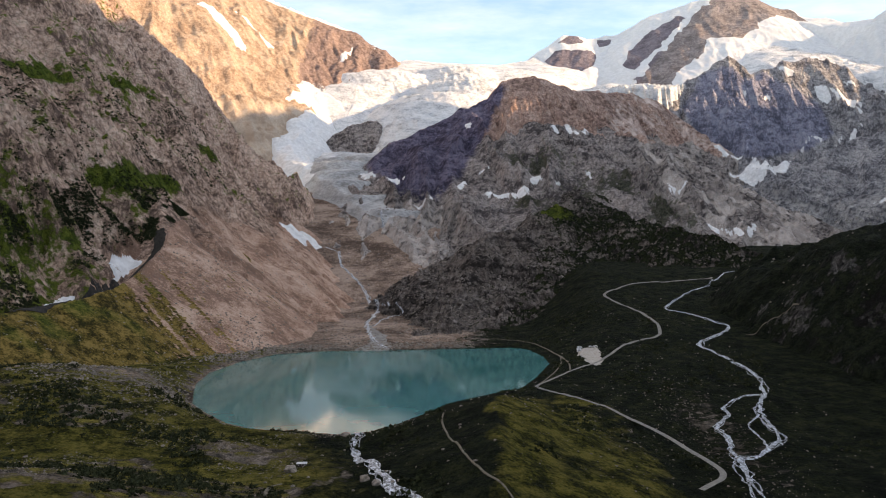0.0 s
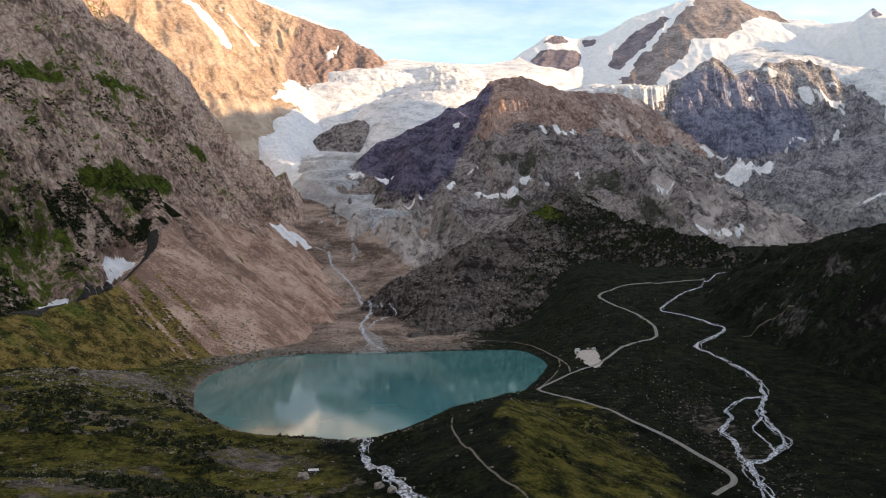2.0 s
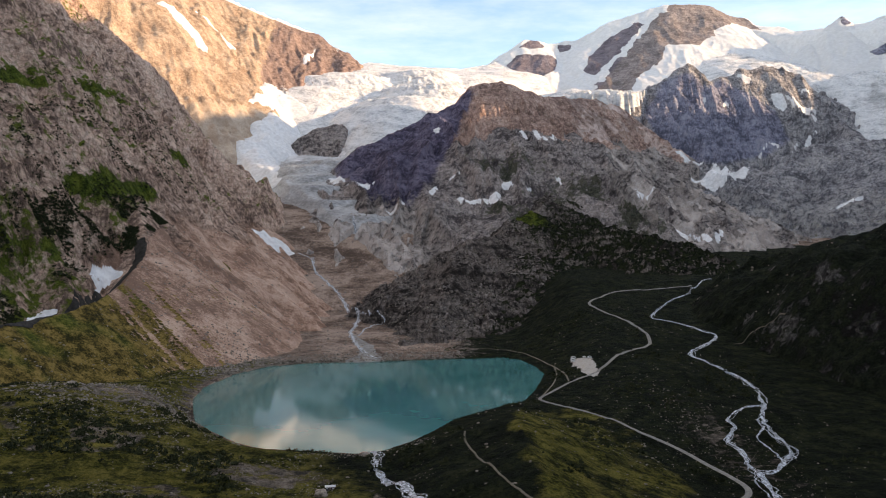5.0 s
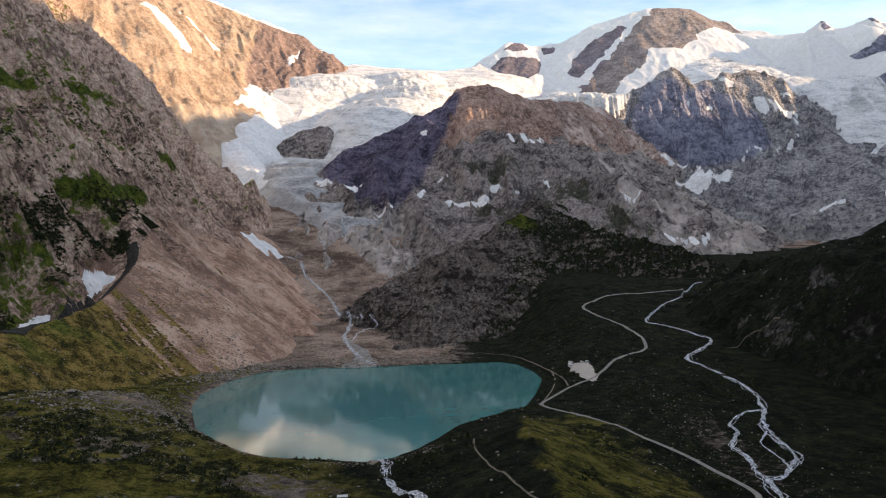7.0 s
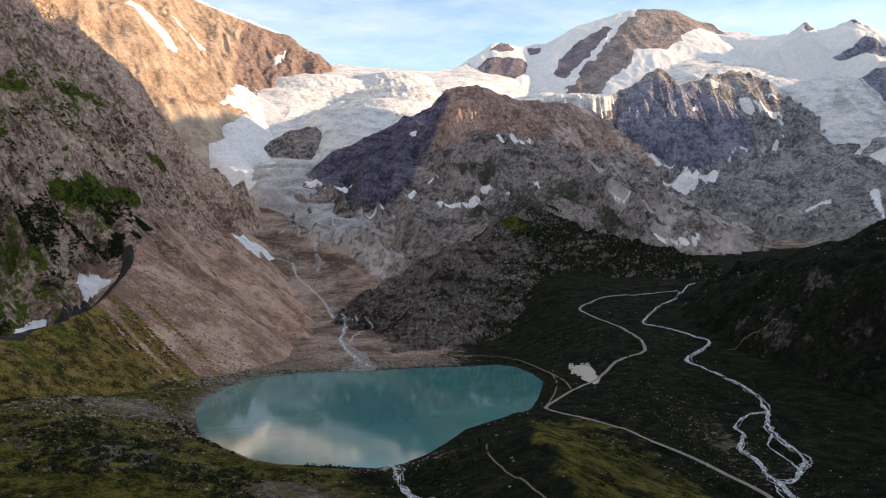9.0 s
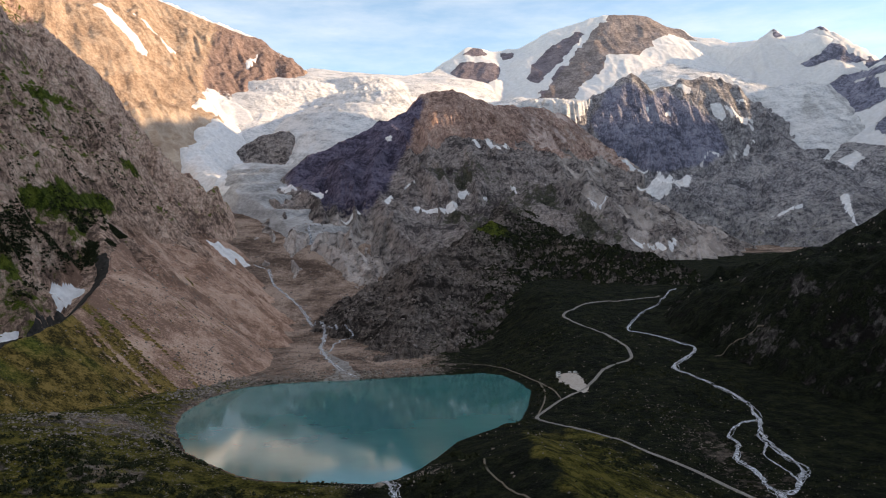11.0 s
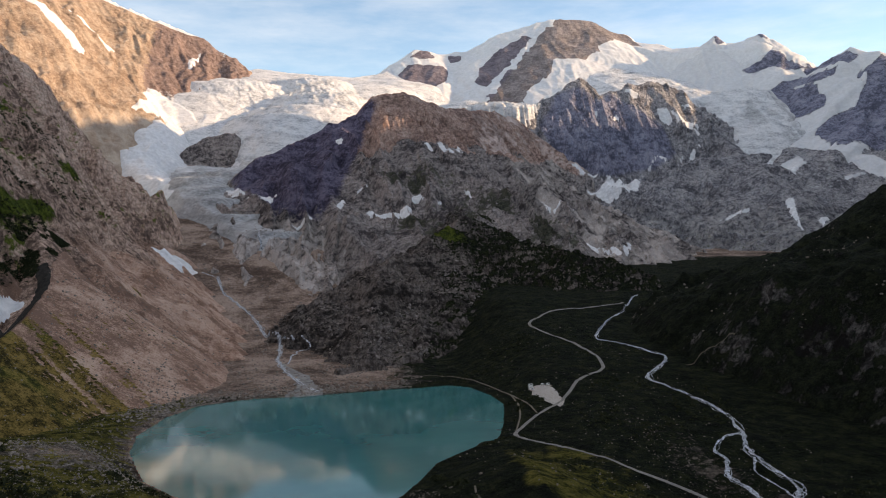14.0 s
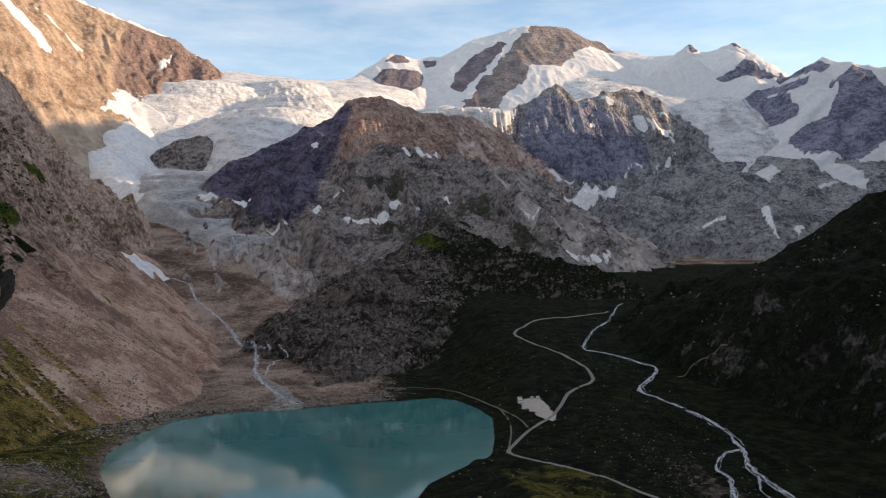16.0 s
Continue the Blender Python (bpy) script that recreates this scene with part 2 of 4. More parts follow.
# each landform with the stretch of the plan that it covers: west, east, south, north
LANDS = [(valley, -4000, 4600, -4000, 4700), (wall_west, -1600, -150, 150, 2300), (moraine, -560, -180, 680, 1340), (sunlit_mountain, -2400, -150, 2400, 4000),
         (rock_island, -560, -130, 2800, 3200), (brown_mountain, -450, 1200, 1500, 3300), (knoll, -200, 700, 1000, 2200), (dark_massif, 650, 2100, 2000, 3600),
         (main_peak, 400, 2500, 3600, 4560), (far_peaks, 1500, 3300, 2300, 4200), (east_hill, 180, 1600, 150, 1700), (east_ridge, 800, 4000, -2900, 3350),
         (ice_fall, -750, 700, 2750, 4450), (ice_shelf, 200, 1350, 3100, 4350), (snow_field, 1150, 2500, 2900, 4450), (ice_tongue, -420, 0, 1960, 3200), (snow_apron, -750, -150, 2380, 3850)]


def land(X, Y):
    X, Y = np.broadcast_arrays(np.asarray(X, float), np.asarray(Y, float))
    out = np.full(X.shape, -1e4)
    for f, x0, x1, y0, y1 in LANDS:
        near = (X >= x0) & (X <= x1) & (Y >= y0) & (Y <= y1)
        if near.any():
            out[near] = np.maximum(out[near], f(X[near], Y[near]))
    return out


# ---- sky and sun ----
SUN_TURN, SUN_HIGH = 96.0, 16.0   # degrees clockwise from straight ahead, degrees up
world = bpy.data.worlds.new("sky")
scene.world = world
world.use_nodes = True
wn, wl = world.node_tree.nodes, world.node_tree.links
sky = wn.new("ShaderNodeTexSky")
sky.sky_type, sky.sun_disc = "NISHITA", False
sky.altitude, sky.dust_density = 2000, 0.3
sky.sun_elevation, sky.sun_rotation = radians(SUN_HIGH), radians(SUN_TURN)
wn["Background"].inputs[1].default_value = 0.13
air = wn.new("ShaderNodeTexCoord")
flat = wn.new("ShaderNodeMapping")
flat.inputs["Scale"].default_value = (1.6, 1.6, 7.0)
wisp = wn.new("ShaderNodeTexNoise")
wisp.inputs["Scale"].default_value, wisp.inputs["Detail"].default_value, wisp.inputs["Roughness"].default_value = 2.6, 9, 0.6
veil = wn.new("ShaderNodeValToRGB")
veil.color_ramp.elements[0].position, veil.color_ramp.elements[0].color = 0.42, (0.0, 0.0, 0.0, 1)
veil.color_ramp.elements[1].position, veil.color_ramp.elements[1].color = 0.66, (0.85, 0.85, 0.85, 1)
cloud = wn.new("ShaderNodeMix")
cloud.data_type = "RGBA"
cloud.inputs["B"].default_value = (5.5, 5.35, 5.35, 1)
wl.new(air.outputs["Generated"], flat.inputs["Vector"])
wl.new(flat.outputs[0], wisp.inputs["Vector"])
wl.new(wisp.outputs["Fac"], veil.inputs[0])
split_air = wn.new("ShaderNodeSeparateXYZ")
wl.new(air.outputs["Generated"], split_air.inputs[0])
cover = wn.new("ShaderNodeMapRange")   # wisps near the horizon; bright unseen cloud added higher up to light the land
cover.interpolation_type = "SMOOTHSTEP"
cover.inputs["From Min"].default_value, cover.inputs["From Max"].default_value = 0.3, 0.55
cover.inputs["To Min"].default_value, cover.inputs["To Max"].default_value = 0.3, 1.0
wl.new(split_air.outputs["Z"], cover.inputs["Value"])
thick = wn.new("ShaderNodeMath")
thick.operation = "MULTIPLY"
wl.new(veil.outputs[0], thick.inputs[0])
wl.new(cover.outputs[0], thick.inputs[1])
wl.new(thick.outputs[0], cloud.inputs["Factor"])
wl.new(sky.outputs[0], cloud.inputs["A"])
wl.new(cloud.outputs["Result"], wn["Background"].inputs[0])
sun = new("sun", bpy.data.lights.new("sun", "SUN"))
sun.data.energy, sun.data.angle, sun.data.color = 3.4, radians(0.6), (1.0, 0.72, 0.48)
sun.matrix_world = look((0, 0, 0), (-math.sin(radians(SUN_TURN)) * math.cos(radians(SUN_HIGH)), -math.cos(radians(SUN_TURN)) * math.cos(radians(SUN_HIGH)), -math.sin(radians(SUN_HIGH))))


# ---- materials ----
def material(name):
    m = bpy.data.materials.new(name)
    m.use_nodes = True
    return m, m.node_tree.nodes, m.node_tree.links, m.node_tree.nodes["Principled BSDF"]


def noise_node(n, l, scale, detail=6.0, rough=0.55, stretch=None):
    t = n.new("ShaderNodeTexNoise")
    t.inputs["Scale"].default_value, t.inputs["Detail"].default_value, t.inputs["Roughness"].default_value = scale, detail, rough
    g = n.new("ShaderNodeNewGeometry")
    if stretch:
        v = n.new("ShaderNodeMapping")
        v.inputs["Scale"].default_value = stretch
        l.new(g.outputs["Position"], v.inputs["Vector"])
        l.new(v.outputs[0], t.inputs["Vector"])
    else:
        l.new(g.outputs["Position"], t.inputs["Vector"])
    return t.outputs["Fac"]


def calc(n, l, op, a, b, clamp=False):
    t = n.new("ShaderNodeMath")
    t.operation, t.use_clamp = op, clamp
    for i, v in enumerate((a, b)):
        if isinstance(v, (int, float)):
            t.inputs[i].default_value = v
        else:
            l.new(v, t.inputs[i])
    return t.outputs[0]


def ramp(n, l, value, *stops):
    t = n.new("ShaderNodeValToRGB")
    e = t.color_ramp.elements
    while len(e) < len(stops):
        e.new(0.5)
    for k, (p, c) in zip(e, stops):
        k.position, k.color = p, (*c, 1)
    l.new(value, t.inputs[0])
    return t.outputs[0]


def blend(n, l, f, a, b):
    t = n.new("ShaderNodeMix")
    t.data_type = "RGBA"
    l.new(f, t.inputs["Factor"])
    l.new(a, t.inputs["A"])
    l.new(b, t.inputs["B"])
    return t.outputs["Result"]


def edge(n, l, mask, breakup, amount, sharp):
    """A mask with an edge that a noise frays."""
    v = calc(n, l, "ADD", mask, calc(n, l, "MULTIPLY", calc(n, l, "SUBTRACT", breakup, 0.5), amount))
    return calc(n, l, "ADD", calc(n, l, "MULTIPLY", calc(n, l, "SUBTRACT", v, 0.5), sharp), 0.5, True)


def relief(n, l, b, height, strength, distance, under=None):
    t = n.new("ShaderNodeBump")
    t.inputs["Strength"].default_value, t.inputs["Distance"].default_value = strength, distance
    l.new(height, t.inputs["Height"])
    if under is not None:
        l.new(under, t.inputs["Normal"])
    return t.outputs[0]


def land_material(name, rock, scree, turf, dry, snow=(0.74, 0.74, 0.75), grain=1.0, cracks=0.32, deep=22.0, dark=((0.03, 0.028, 0.03), (0.075, 0.068, 0.075), (0.16, 0.145, 0.15)), runs=0.0, ledges=0.15):
    """Mountain ground: bare rock, with scree, turf and old snow where the mesh's masks put them. rock, scree, turf, dry
    turf and dark rock, which puts shade into the colour on some faces: three colours each.
    """
    m, n, l, b = material(name)
    big, mid = noise_node(n, l, 0.011, 9, 0.62), noise_node(n, l, 0.07 * grain, 9, 0.66)
    fine = noise_node(n, l, 0.45 * grain, 6, 0.7)
    crumb = noise_node(n, l, 0.2 * grain, 8, 0.7, (1, 1, 0.32))
    ledge, tilt = n.new("ShaderNodeTexNoise"), n.new("ShaderNodeMapping")
    ledge.inputs["Scale"].default_value, ledge.inputs["Detail"].default_value, ledge.inputs["Roughness"].default_value = 0.075 * grain, 7, 0.66
    tilt.inputs["Rotation"].default_value, tilt.inputs["Scale"].default_value = (0.25, 0.6, 0.3), (0.3, 0.4, 1.2)
    blocks, lean = n.new("ShaderNodeTexVoronoi"), n.new("ShaderNodeMapping")
    blocks.inputs["Scale"].default_value = 0.16 * grain
    lean.inputs["Rotation"].default_value, lean.inputs["Scale"].default_value = (0.5, 0.35, 0.2), (1.0, 0.8, 0.5)
    mix = calc(n, l, "ADD", calc(n, l, "MULTIPLY", big, 0.38), calc(n, l, "ADD", calc(n, l, "MULTIPLY", mid, 0.3), calc(n, l, "MULTIPLY", crumb, 0.32)))
    warp = n.new("ShaderNodeTexNoise")
    warp.inputs["Scale"].default_value, warp.inputs["Detail"].default_value = 0.09 * grain, 4
    here, push, far = n.new("ShaderNodeNewGeometry"), n.new("ShaderNodeVectorMath"), n.new("ShaderNodeTexVoronoi")
    push.operation = "MULTIPLY_ADD"
    push.inputs[1].default_value = (16 / grain, 16 / grain, 16 / grain)
    l.new(here.outputs["Position"], warp.inputs["Vector"])
    l.new(warp.outputs["Color"], push.inputs[0])
    l.new(here.outputs["Position"], push.inputs[2])
    l.new(here.outputs["Position"], tilt.inputs["Vector"])
    l.new(tilt.outputs[0], ledge.inputs["Vector"])
    mix = calc(n, l, "ADD", mix, calc(n, l, "MULTIPLY", calc(n, l, "SUBTRACT", ledge.outputs["Fac"], 0.5), ledges))
    l.new(push.outputs[0], lean.inputs["Vector"])
    l.new(lean.outputs[0], blocks.inputs["Vector"])
    face = n.new("ShaderNodeSeparateColor")
    l.new(blocks.outputs["Color"], face.inputs[0])
    mix = calc(n, l, "ADD", mix, calc(n, l, "MULTIPLY", calc(n, l, "SUBTRACT", face.outputs[0], 0.5), 0.075))
    far.feature = "DISTANCE_TO_EDGE"
    far.inputs["Scale"].default_value = 0.085 * grain
    l.new(push.outputs[0], far.inputs["Vector"])
    # crack lines darkened in the colour, for shade the bump can't cast
    joint = ramp(n, l, far.outputs["Distance"], (0.0, (0.22, 0.2, 0.2)), (0.07, (0.75, 0.75, 0.75)), (0.3, (1, 1, 1)))
    rocks = ramp(n, l, mix, (0.43, rock[0]), (0.5, rock[1]), (0.57, rock[2]))
    split = n.new("ShaderNodeMix")
    split.data_type, split.blend_type = "RGBA", "MULTIPLY"
    split.inputs["Factor"].default_value = cracks
    l.new(rocks, split.inputs["A"])
    l.new(joint, split.inputs["B"])
    rocks = split.outputs["Result"]
    stone = calc(n, l, "ADD", calc(n, l, "MULTIPLY", fine, 0.3), calc(n, l, "ADD", calc(n, l, "MULTIPLY", mix, 0.4), calc(n, l, "MULTIPLY", big, 0.3)))
    if runs:
        run = noise_node(n, l, 0.22, 6, 0.62, (0.1, 1.0, 0.1))
        stone = calc(n, l, "ADD", stone, calc(n, l, "MULTIPLY", calc(n, l, "SUBTRACT", run, 0.5), runs))
    screes = ramp(n, l, stone, (0.45, scree[0]), (0.5, scree[1]), (0.555, scree[2]))
    herb = calc(n, l, "ADD", calc(n, l, "MULTIPLY", mid, 0.6), calc(n, l, "MULTIPLY", fine, 0.4))
    turfs = ramp(n, l, herb, (0.42, turf[0]), (0.5, turf[1]), (0.6, turf[2]))
    drys = ramp(n, l, herb, (0.44, dry[0]), (0.5, dry[1]), (0.58, dry[2]))
    masks = {}
    for key, amount, sharp in (("scree", 1.0, 6.0), ("grass", 1.6, 6.0), ("snow", 0.9, 9.0), ("dry", 0.8, 2.0), ("dark", 1.0, 2.5)):
        a = n.new("ShaderNodeAttribute")
        a.attribute_name = key
        masks[key] = edge(n, l, a.outputs["Fac"], mid, amount, sharp)
    # the dark mask puts shade into the rock colour on some faces
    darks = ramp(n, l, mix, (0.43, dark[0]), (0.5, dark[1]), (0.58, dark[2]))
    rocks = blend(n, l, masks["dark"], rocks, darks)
    color = blend(n, l, masks["scree"], rocks, screes)
    color = blend(n, l, masks["grass"], color, blend(n, l, masks["dry"], turfs, drys))
    white = ramp(n, l, mid, (0.3, tuple(0.8 * v for v in snow)), (0.7, snow))
    color = blend(n, l, masks["snow"], color, white)
    l.new(color, b.inputs["Base Color"])
    b.inputs["Roughness"].default_value = 0.92
    b.inputs["Specular IOR Level"].default_value = 0.06
    bare = calc(n, l, "SUBTRACT", 1.0, calc(n, l, "MULTIPLY", calc(n, l, "MAXIMUM", masks["snow"], calc(n, l, "MULTIPLY", masks["scree"], 0.75)), 0.9))
    crag = noise_node(n, l, 0.045 * grain, 12, 0.72)
    one = relief(n, l, b, calc(n, l, "MULTIPLY", calc(n, l, "ADD", crag, calc(n, l, "MULTIPLY", blocks.outputs["Distance"], -0.22)), bare), 1.0, deep / grain)
    two = relief(n, l, b, fine, 0.7, 1.6, one)
    l.new(two, b.inputs["Normal"])
    return m


def ice_material():
    """Glacier ice: broken and blue-grey in the falls, smooth old snow elsewhere, grey with grit where the mask says so."""
    m, n, l, b = material("glacier ice")
    big, mid = noise_node(n, l, 0.012, 8, 0.6), noise_node(n, l, 0.1, 8, 0.65, (1, 2.2, 1.5))
    band = noise_node(n, l, 0.02, 7, 0.6, (1.0, 0.22, 2.5))
    tone = calc(n, l, "ADD", calc(n, l, "MULTIPLY", mid, 0.5), calc(n, l, "MULTIPLY", band, 0.5))
    clean = ramp(n, l, tone, (0.4, (0.36, 0.375, 0.4)), (0.47, (0.58, 0.59, 0.605)), (0.56, (0.75, 0.75, 0.76)))
    dirty = ramp(n, l, tone, (0.38, (0.2, 0.2, 0.2)), (0.5, (0.36, 0.365, 0.375)), (0.62, (0.55, 0.56, 0.58)))
    a = n.new("ShaderNodeAttribute")
    a.attribute_name = "dirt"
    l.new(blend(n, l, edge(n, l, a.outputs["Fac"], big, 0.9, 2.0), clean, dirty), b.inputs["Base Color"])
    b.inputs["Roughness"].default_value = 0.7
    l.new(relief(n, l, b, mid, 0.8, 6.0), b.inputs["Normal"])
    return m


def two_tone(name, a, c, scale, rough=0.9, bump=0.5, deep=0.5, stretch=None, low=0.36, high=0.62):
    m, n, l, b = material(name)
    f = noise_node(n, l, scale, 7, 0.65, stretch)
    l.new(ramp(n, l, f, (low, a), (high, c)), b.inputs["Base Color"])
    b.inputs["Roughness"].default_value = rough
    b.inputs["Specular IOR Level"].default_value = 0.5 if rough < 0.5 else 0.12
    l.new(relief(n, l, b, f, bump, deep), b.inputs["Normal"])
    return m


def lake_material():
    m, n, l, b = material("glacial lake water")
    f = noise_node(n, l, 0.01, 5, 0.6)
    l.new(ramp(n, l, f, (0.35, (0.028, 0.14, 0.14)), (0.65, (0.045, 0.185, 0.18))), b.inputs["Base Color"])
    b.inputs["Roughness"].default_value, b.inputs["IOR"].default_value = 0.06, 1.33
    b.inputs["Specular IOR Level"].default_value = 0.58
    l.new(relief(n, l, b, noise_node(n, l, 0.05, 3, 0.5, (1, 2.5, 1)), 0.025, 0.5), b.inputs["Normal"])
    return m


GREEN = ((0.02, 0.03, 0.008), (0.065, 0.09, 0.014), (0.14, 0.16, 0.03))
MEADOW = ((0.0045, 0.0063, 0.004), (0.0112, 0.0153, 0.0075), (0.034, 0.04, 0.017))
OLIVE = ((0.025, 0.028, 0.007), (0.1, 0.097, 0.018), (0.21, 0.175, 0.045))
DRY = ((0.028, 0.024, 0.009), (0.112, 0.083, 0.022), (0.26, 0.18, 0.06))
WALL_ROCK = land_material("brown rock wall", ((0.2, 0.138, 0.112), (0.6, 0.412, 0.322), (0.8, 0.605, 0.49)), ((0.23, 0.143, 0.108), (0.42, 0.268, 0.2), (0.57, 0.405, 0.32)), GREEN, DRY, cracks=0.62, deep=11.0, ledges=0.2, runs=0.16)
WARM_ROCK = land_material("warm rock", ((0.3, 0.212, 0.155), (0.43, 0.32, 0.24), (0.54, 0.425, 0.33)), ((0.33, 0.245, 0.185), (0.43, 0.335, 0.26), (0.53, 0.43, 0.34)), ((0.15, 0.105, 0.095), (0.25, 0.18, 0.16), (0.34, 0.26, 0.23)), DRY, grain=1.0, cracks=0.32, deep=8.0)
# dark: bluish shade of the west flank, put into the rock colour
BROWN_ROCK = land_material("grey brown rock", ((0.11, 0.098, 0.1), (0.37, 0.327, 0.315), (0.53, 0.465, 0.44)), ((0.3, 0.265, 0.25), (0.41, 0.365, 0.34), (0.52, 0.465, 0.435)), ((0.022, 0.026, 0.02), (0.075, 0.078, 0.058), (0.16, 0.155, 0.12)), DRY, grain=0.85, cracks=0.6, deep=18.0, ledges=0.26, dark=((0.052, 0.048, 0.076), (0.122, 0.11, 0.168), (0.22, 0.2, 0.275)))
# reddish rock, also lightened to stand in for sun on the summit
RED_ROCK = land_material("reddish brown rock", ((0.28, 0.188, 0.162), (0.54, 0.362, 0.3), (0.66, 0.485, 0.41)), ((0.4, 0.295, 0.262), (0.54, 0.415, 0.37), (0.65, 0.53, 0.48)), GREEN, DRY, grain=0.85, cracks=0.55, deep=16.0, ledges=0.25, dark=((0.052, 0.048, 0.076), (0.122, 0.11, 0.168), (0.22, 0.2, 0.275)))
# dark: purplish tone painted on the peak's shaded west side
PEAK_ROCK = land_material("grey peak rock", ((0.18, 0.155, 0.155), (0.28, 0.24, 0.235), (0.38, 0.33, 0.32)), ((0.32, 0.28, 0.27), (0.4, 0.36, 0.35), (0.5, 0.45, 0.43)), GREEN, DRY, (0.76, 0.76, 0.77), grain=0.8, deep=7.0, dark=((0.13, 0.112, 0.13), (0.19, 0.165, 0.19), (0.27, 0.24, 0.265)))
# dark: blue shade of the massif's face and hollow, put into the colour
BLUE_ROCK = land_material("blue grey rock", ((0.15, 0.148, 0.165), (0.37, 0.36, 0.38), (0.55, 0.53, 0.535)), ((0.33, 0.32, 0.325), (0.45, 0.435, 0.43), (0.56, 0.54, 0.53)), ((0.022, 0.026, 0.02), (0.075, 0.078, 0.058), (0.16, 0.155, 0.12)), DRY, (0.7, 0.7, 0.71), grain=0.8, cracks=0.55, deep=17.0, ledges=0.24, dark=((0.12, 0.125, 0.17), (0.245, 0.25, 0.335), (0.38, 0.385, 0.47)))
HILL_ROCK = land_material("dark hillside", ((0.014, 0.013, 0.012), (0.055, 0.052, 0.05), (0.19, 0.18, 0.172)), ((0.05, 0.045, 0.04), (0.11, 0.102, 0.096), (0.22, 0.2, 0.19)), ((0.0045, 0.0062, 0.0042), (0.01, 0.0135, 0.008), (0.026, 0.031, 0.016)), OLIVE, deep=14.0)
KNOLL_ROCK = land_material("ribbed rock slabs", ((0.045, 0.039, 0.036), (0.165, 0.141, 0.13), (0.32, 0.275, 0.25)), ((0.13, 0.11, 0.1), (0.22, 0.187, 0.168), (0.36, 0.31, 0.28)), MEADOW, GREEN, cracks=0.6, deep=20.0, ledges=0.35)
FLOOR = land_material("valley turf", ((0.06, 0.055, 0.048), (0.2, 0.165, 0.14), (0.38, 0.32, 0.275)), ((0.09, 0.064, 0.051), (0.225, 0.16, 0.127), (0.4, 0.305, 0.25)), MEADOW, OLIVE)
# near-black colour for the band that stands in for the moraine's shade
SHADE_ROCK = two_tone("shade-dark rock", (0.014, 0.014, 0.013), (0.045, 0.04, 0.036), 0.2, 0.7, 0.8, 1.0)
ICE = ice_material()
SNOW = two_tone("old snow", (0.6, 0.6, 0.61), (0.78, 0.78, 0.79), 0.09, 0.7, 0.4, 2.0)
WATER = lake_material()
FOAM = two_tone("white water", (0.04, 0.048, 0.055), (0.66, 0.7, 0.78), 0.55, 0.35, 0.6, 0.6, None, 0.45, 0.58)
GRAVEL = two_tone("pale gravel", (0.3, 0.27, 0.24), (0.5, 0.46, 0.42), 0.6, 0.95, 0.5, 0.3)
SILT = two_tone("wet grey gravel", (0.13, 0.125, 0.12), (0.3, 0.285, 0.27), 0.12, 0.7, 0.5, 0.4)
ASPHALT = two_tone("worn asphalt", (0.16, 0.152, 0.14), (0.25, 0.238, 0.218), 0.4, 0.9, 0.2, 0.05)
FOOTWAY = two_tone("trodden earth", (0.09, 0.08, 0.06), (0.2, 0.175, 0.14), 0.7, 0.95, 0.3, 0.1)
BOULDER = two_tone("boulder stone", (0.12, 0.105, 0.092), (0.33, 0.285, 0.245), 0.5, 0.9, 0.6, 0.4)
SLAB = two_tone("pale slab rock", (0.11, 0.096, 0.09), (0.29, 0.252, 0.232), 0.3, 0.9, 0.6, 0.6)
SHRUB = two_tone("shrub leaves", (0.014, 0.019, 0.01), (0.05, 0.057, 0.026), 0.9, 0.9, 0.5, 0.4)
TIMBER = two_tone("dark timber", (0.03, 0.024, 0.02), (0.07, 0.055, 0.045), 2.0, 0.8, 0.3, 0.02)
PAINT = two_tone("white vehicle paint", (0.7, 0.7, 0.69), (0.8, 0.8, 0.8), 0.8, 0.3, 0.02, 0.01)
TINTED = two_tone("tinted glass", (0.02, 0.022, 0.025), (0.035, 0.037, 0.04), 1.0, 0.1, 0.02, 0.01)
RUBBER = two_tone("tyre rubber", (0.015, 0.015, 0.015), (0.03, 0.03, 0.03), 3.0, 0.85, 0.1, 0.01)
SHEET_ROOF = two_tone("pale sheet roof", (0.38, 0.39, 0.4), (0.55, 0.56, 0.57), 1.5, 0.45, 0.1, 0.02)


def mesh_from(name, co, quads, material, masks=None, soft=True):
    me = bpy.data.meshes.new(name)
    me.vertices.add(len(co))
    me.vertices.foreach_set("co", np.ascontiguousarray(co, np.float32).ravel())
    me.loops.add(quads.size)
    me.loops.foreach_set("vertex_index", np.ascontiguousarray(quads, np.int32).ravel())
    me.polygons.add(len(quads))
    me.polygons.foreach_set("loop_start", np.arange(0, quads.size, quads.shape[1], dtype=np.int32))
    me.update(calc_edges=True)
    me.polygons.foreach_set("use_smooth", np.full(len(quads), soft))
    for key, value in (masks or {}).items():
        me.attributes.new(key, "FLOAT", "POINT").data.foreach_set("value", np.ascontiguousarray(value, np.float32).ravel())
    me.materials.append(material)
    return me


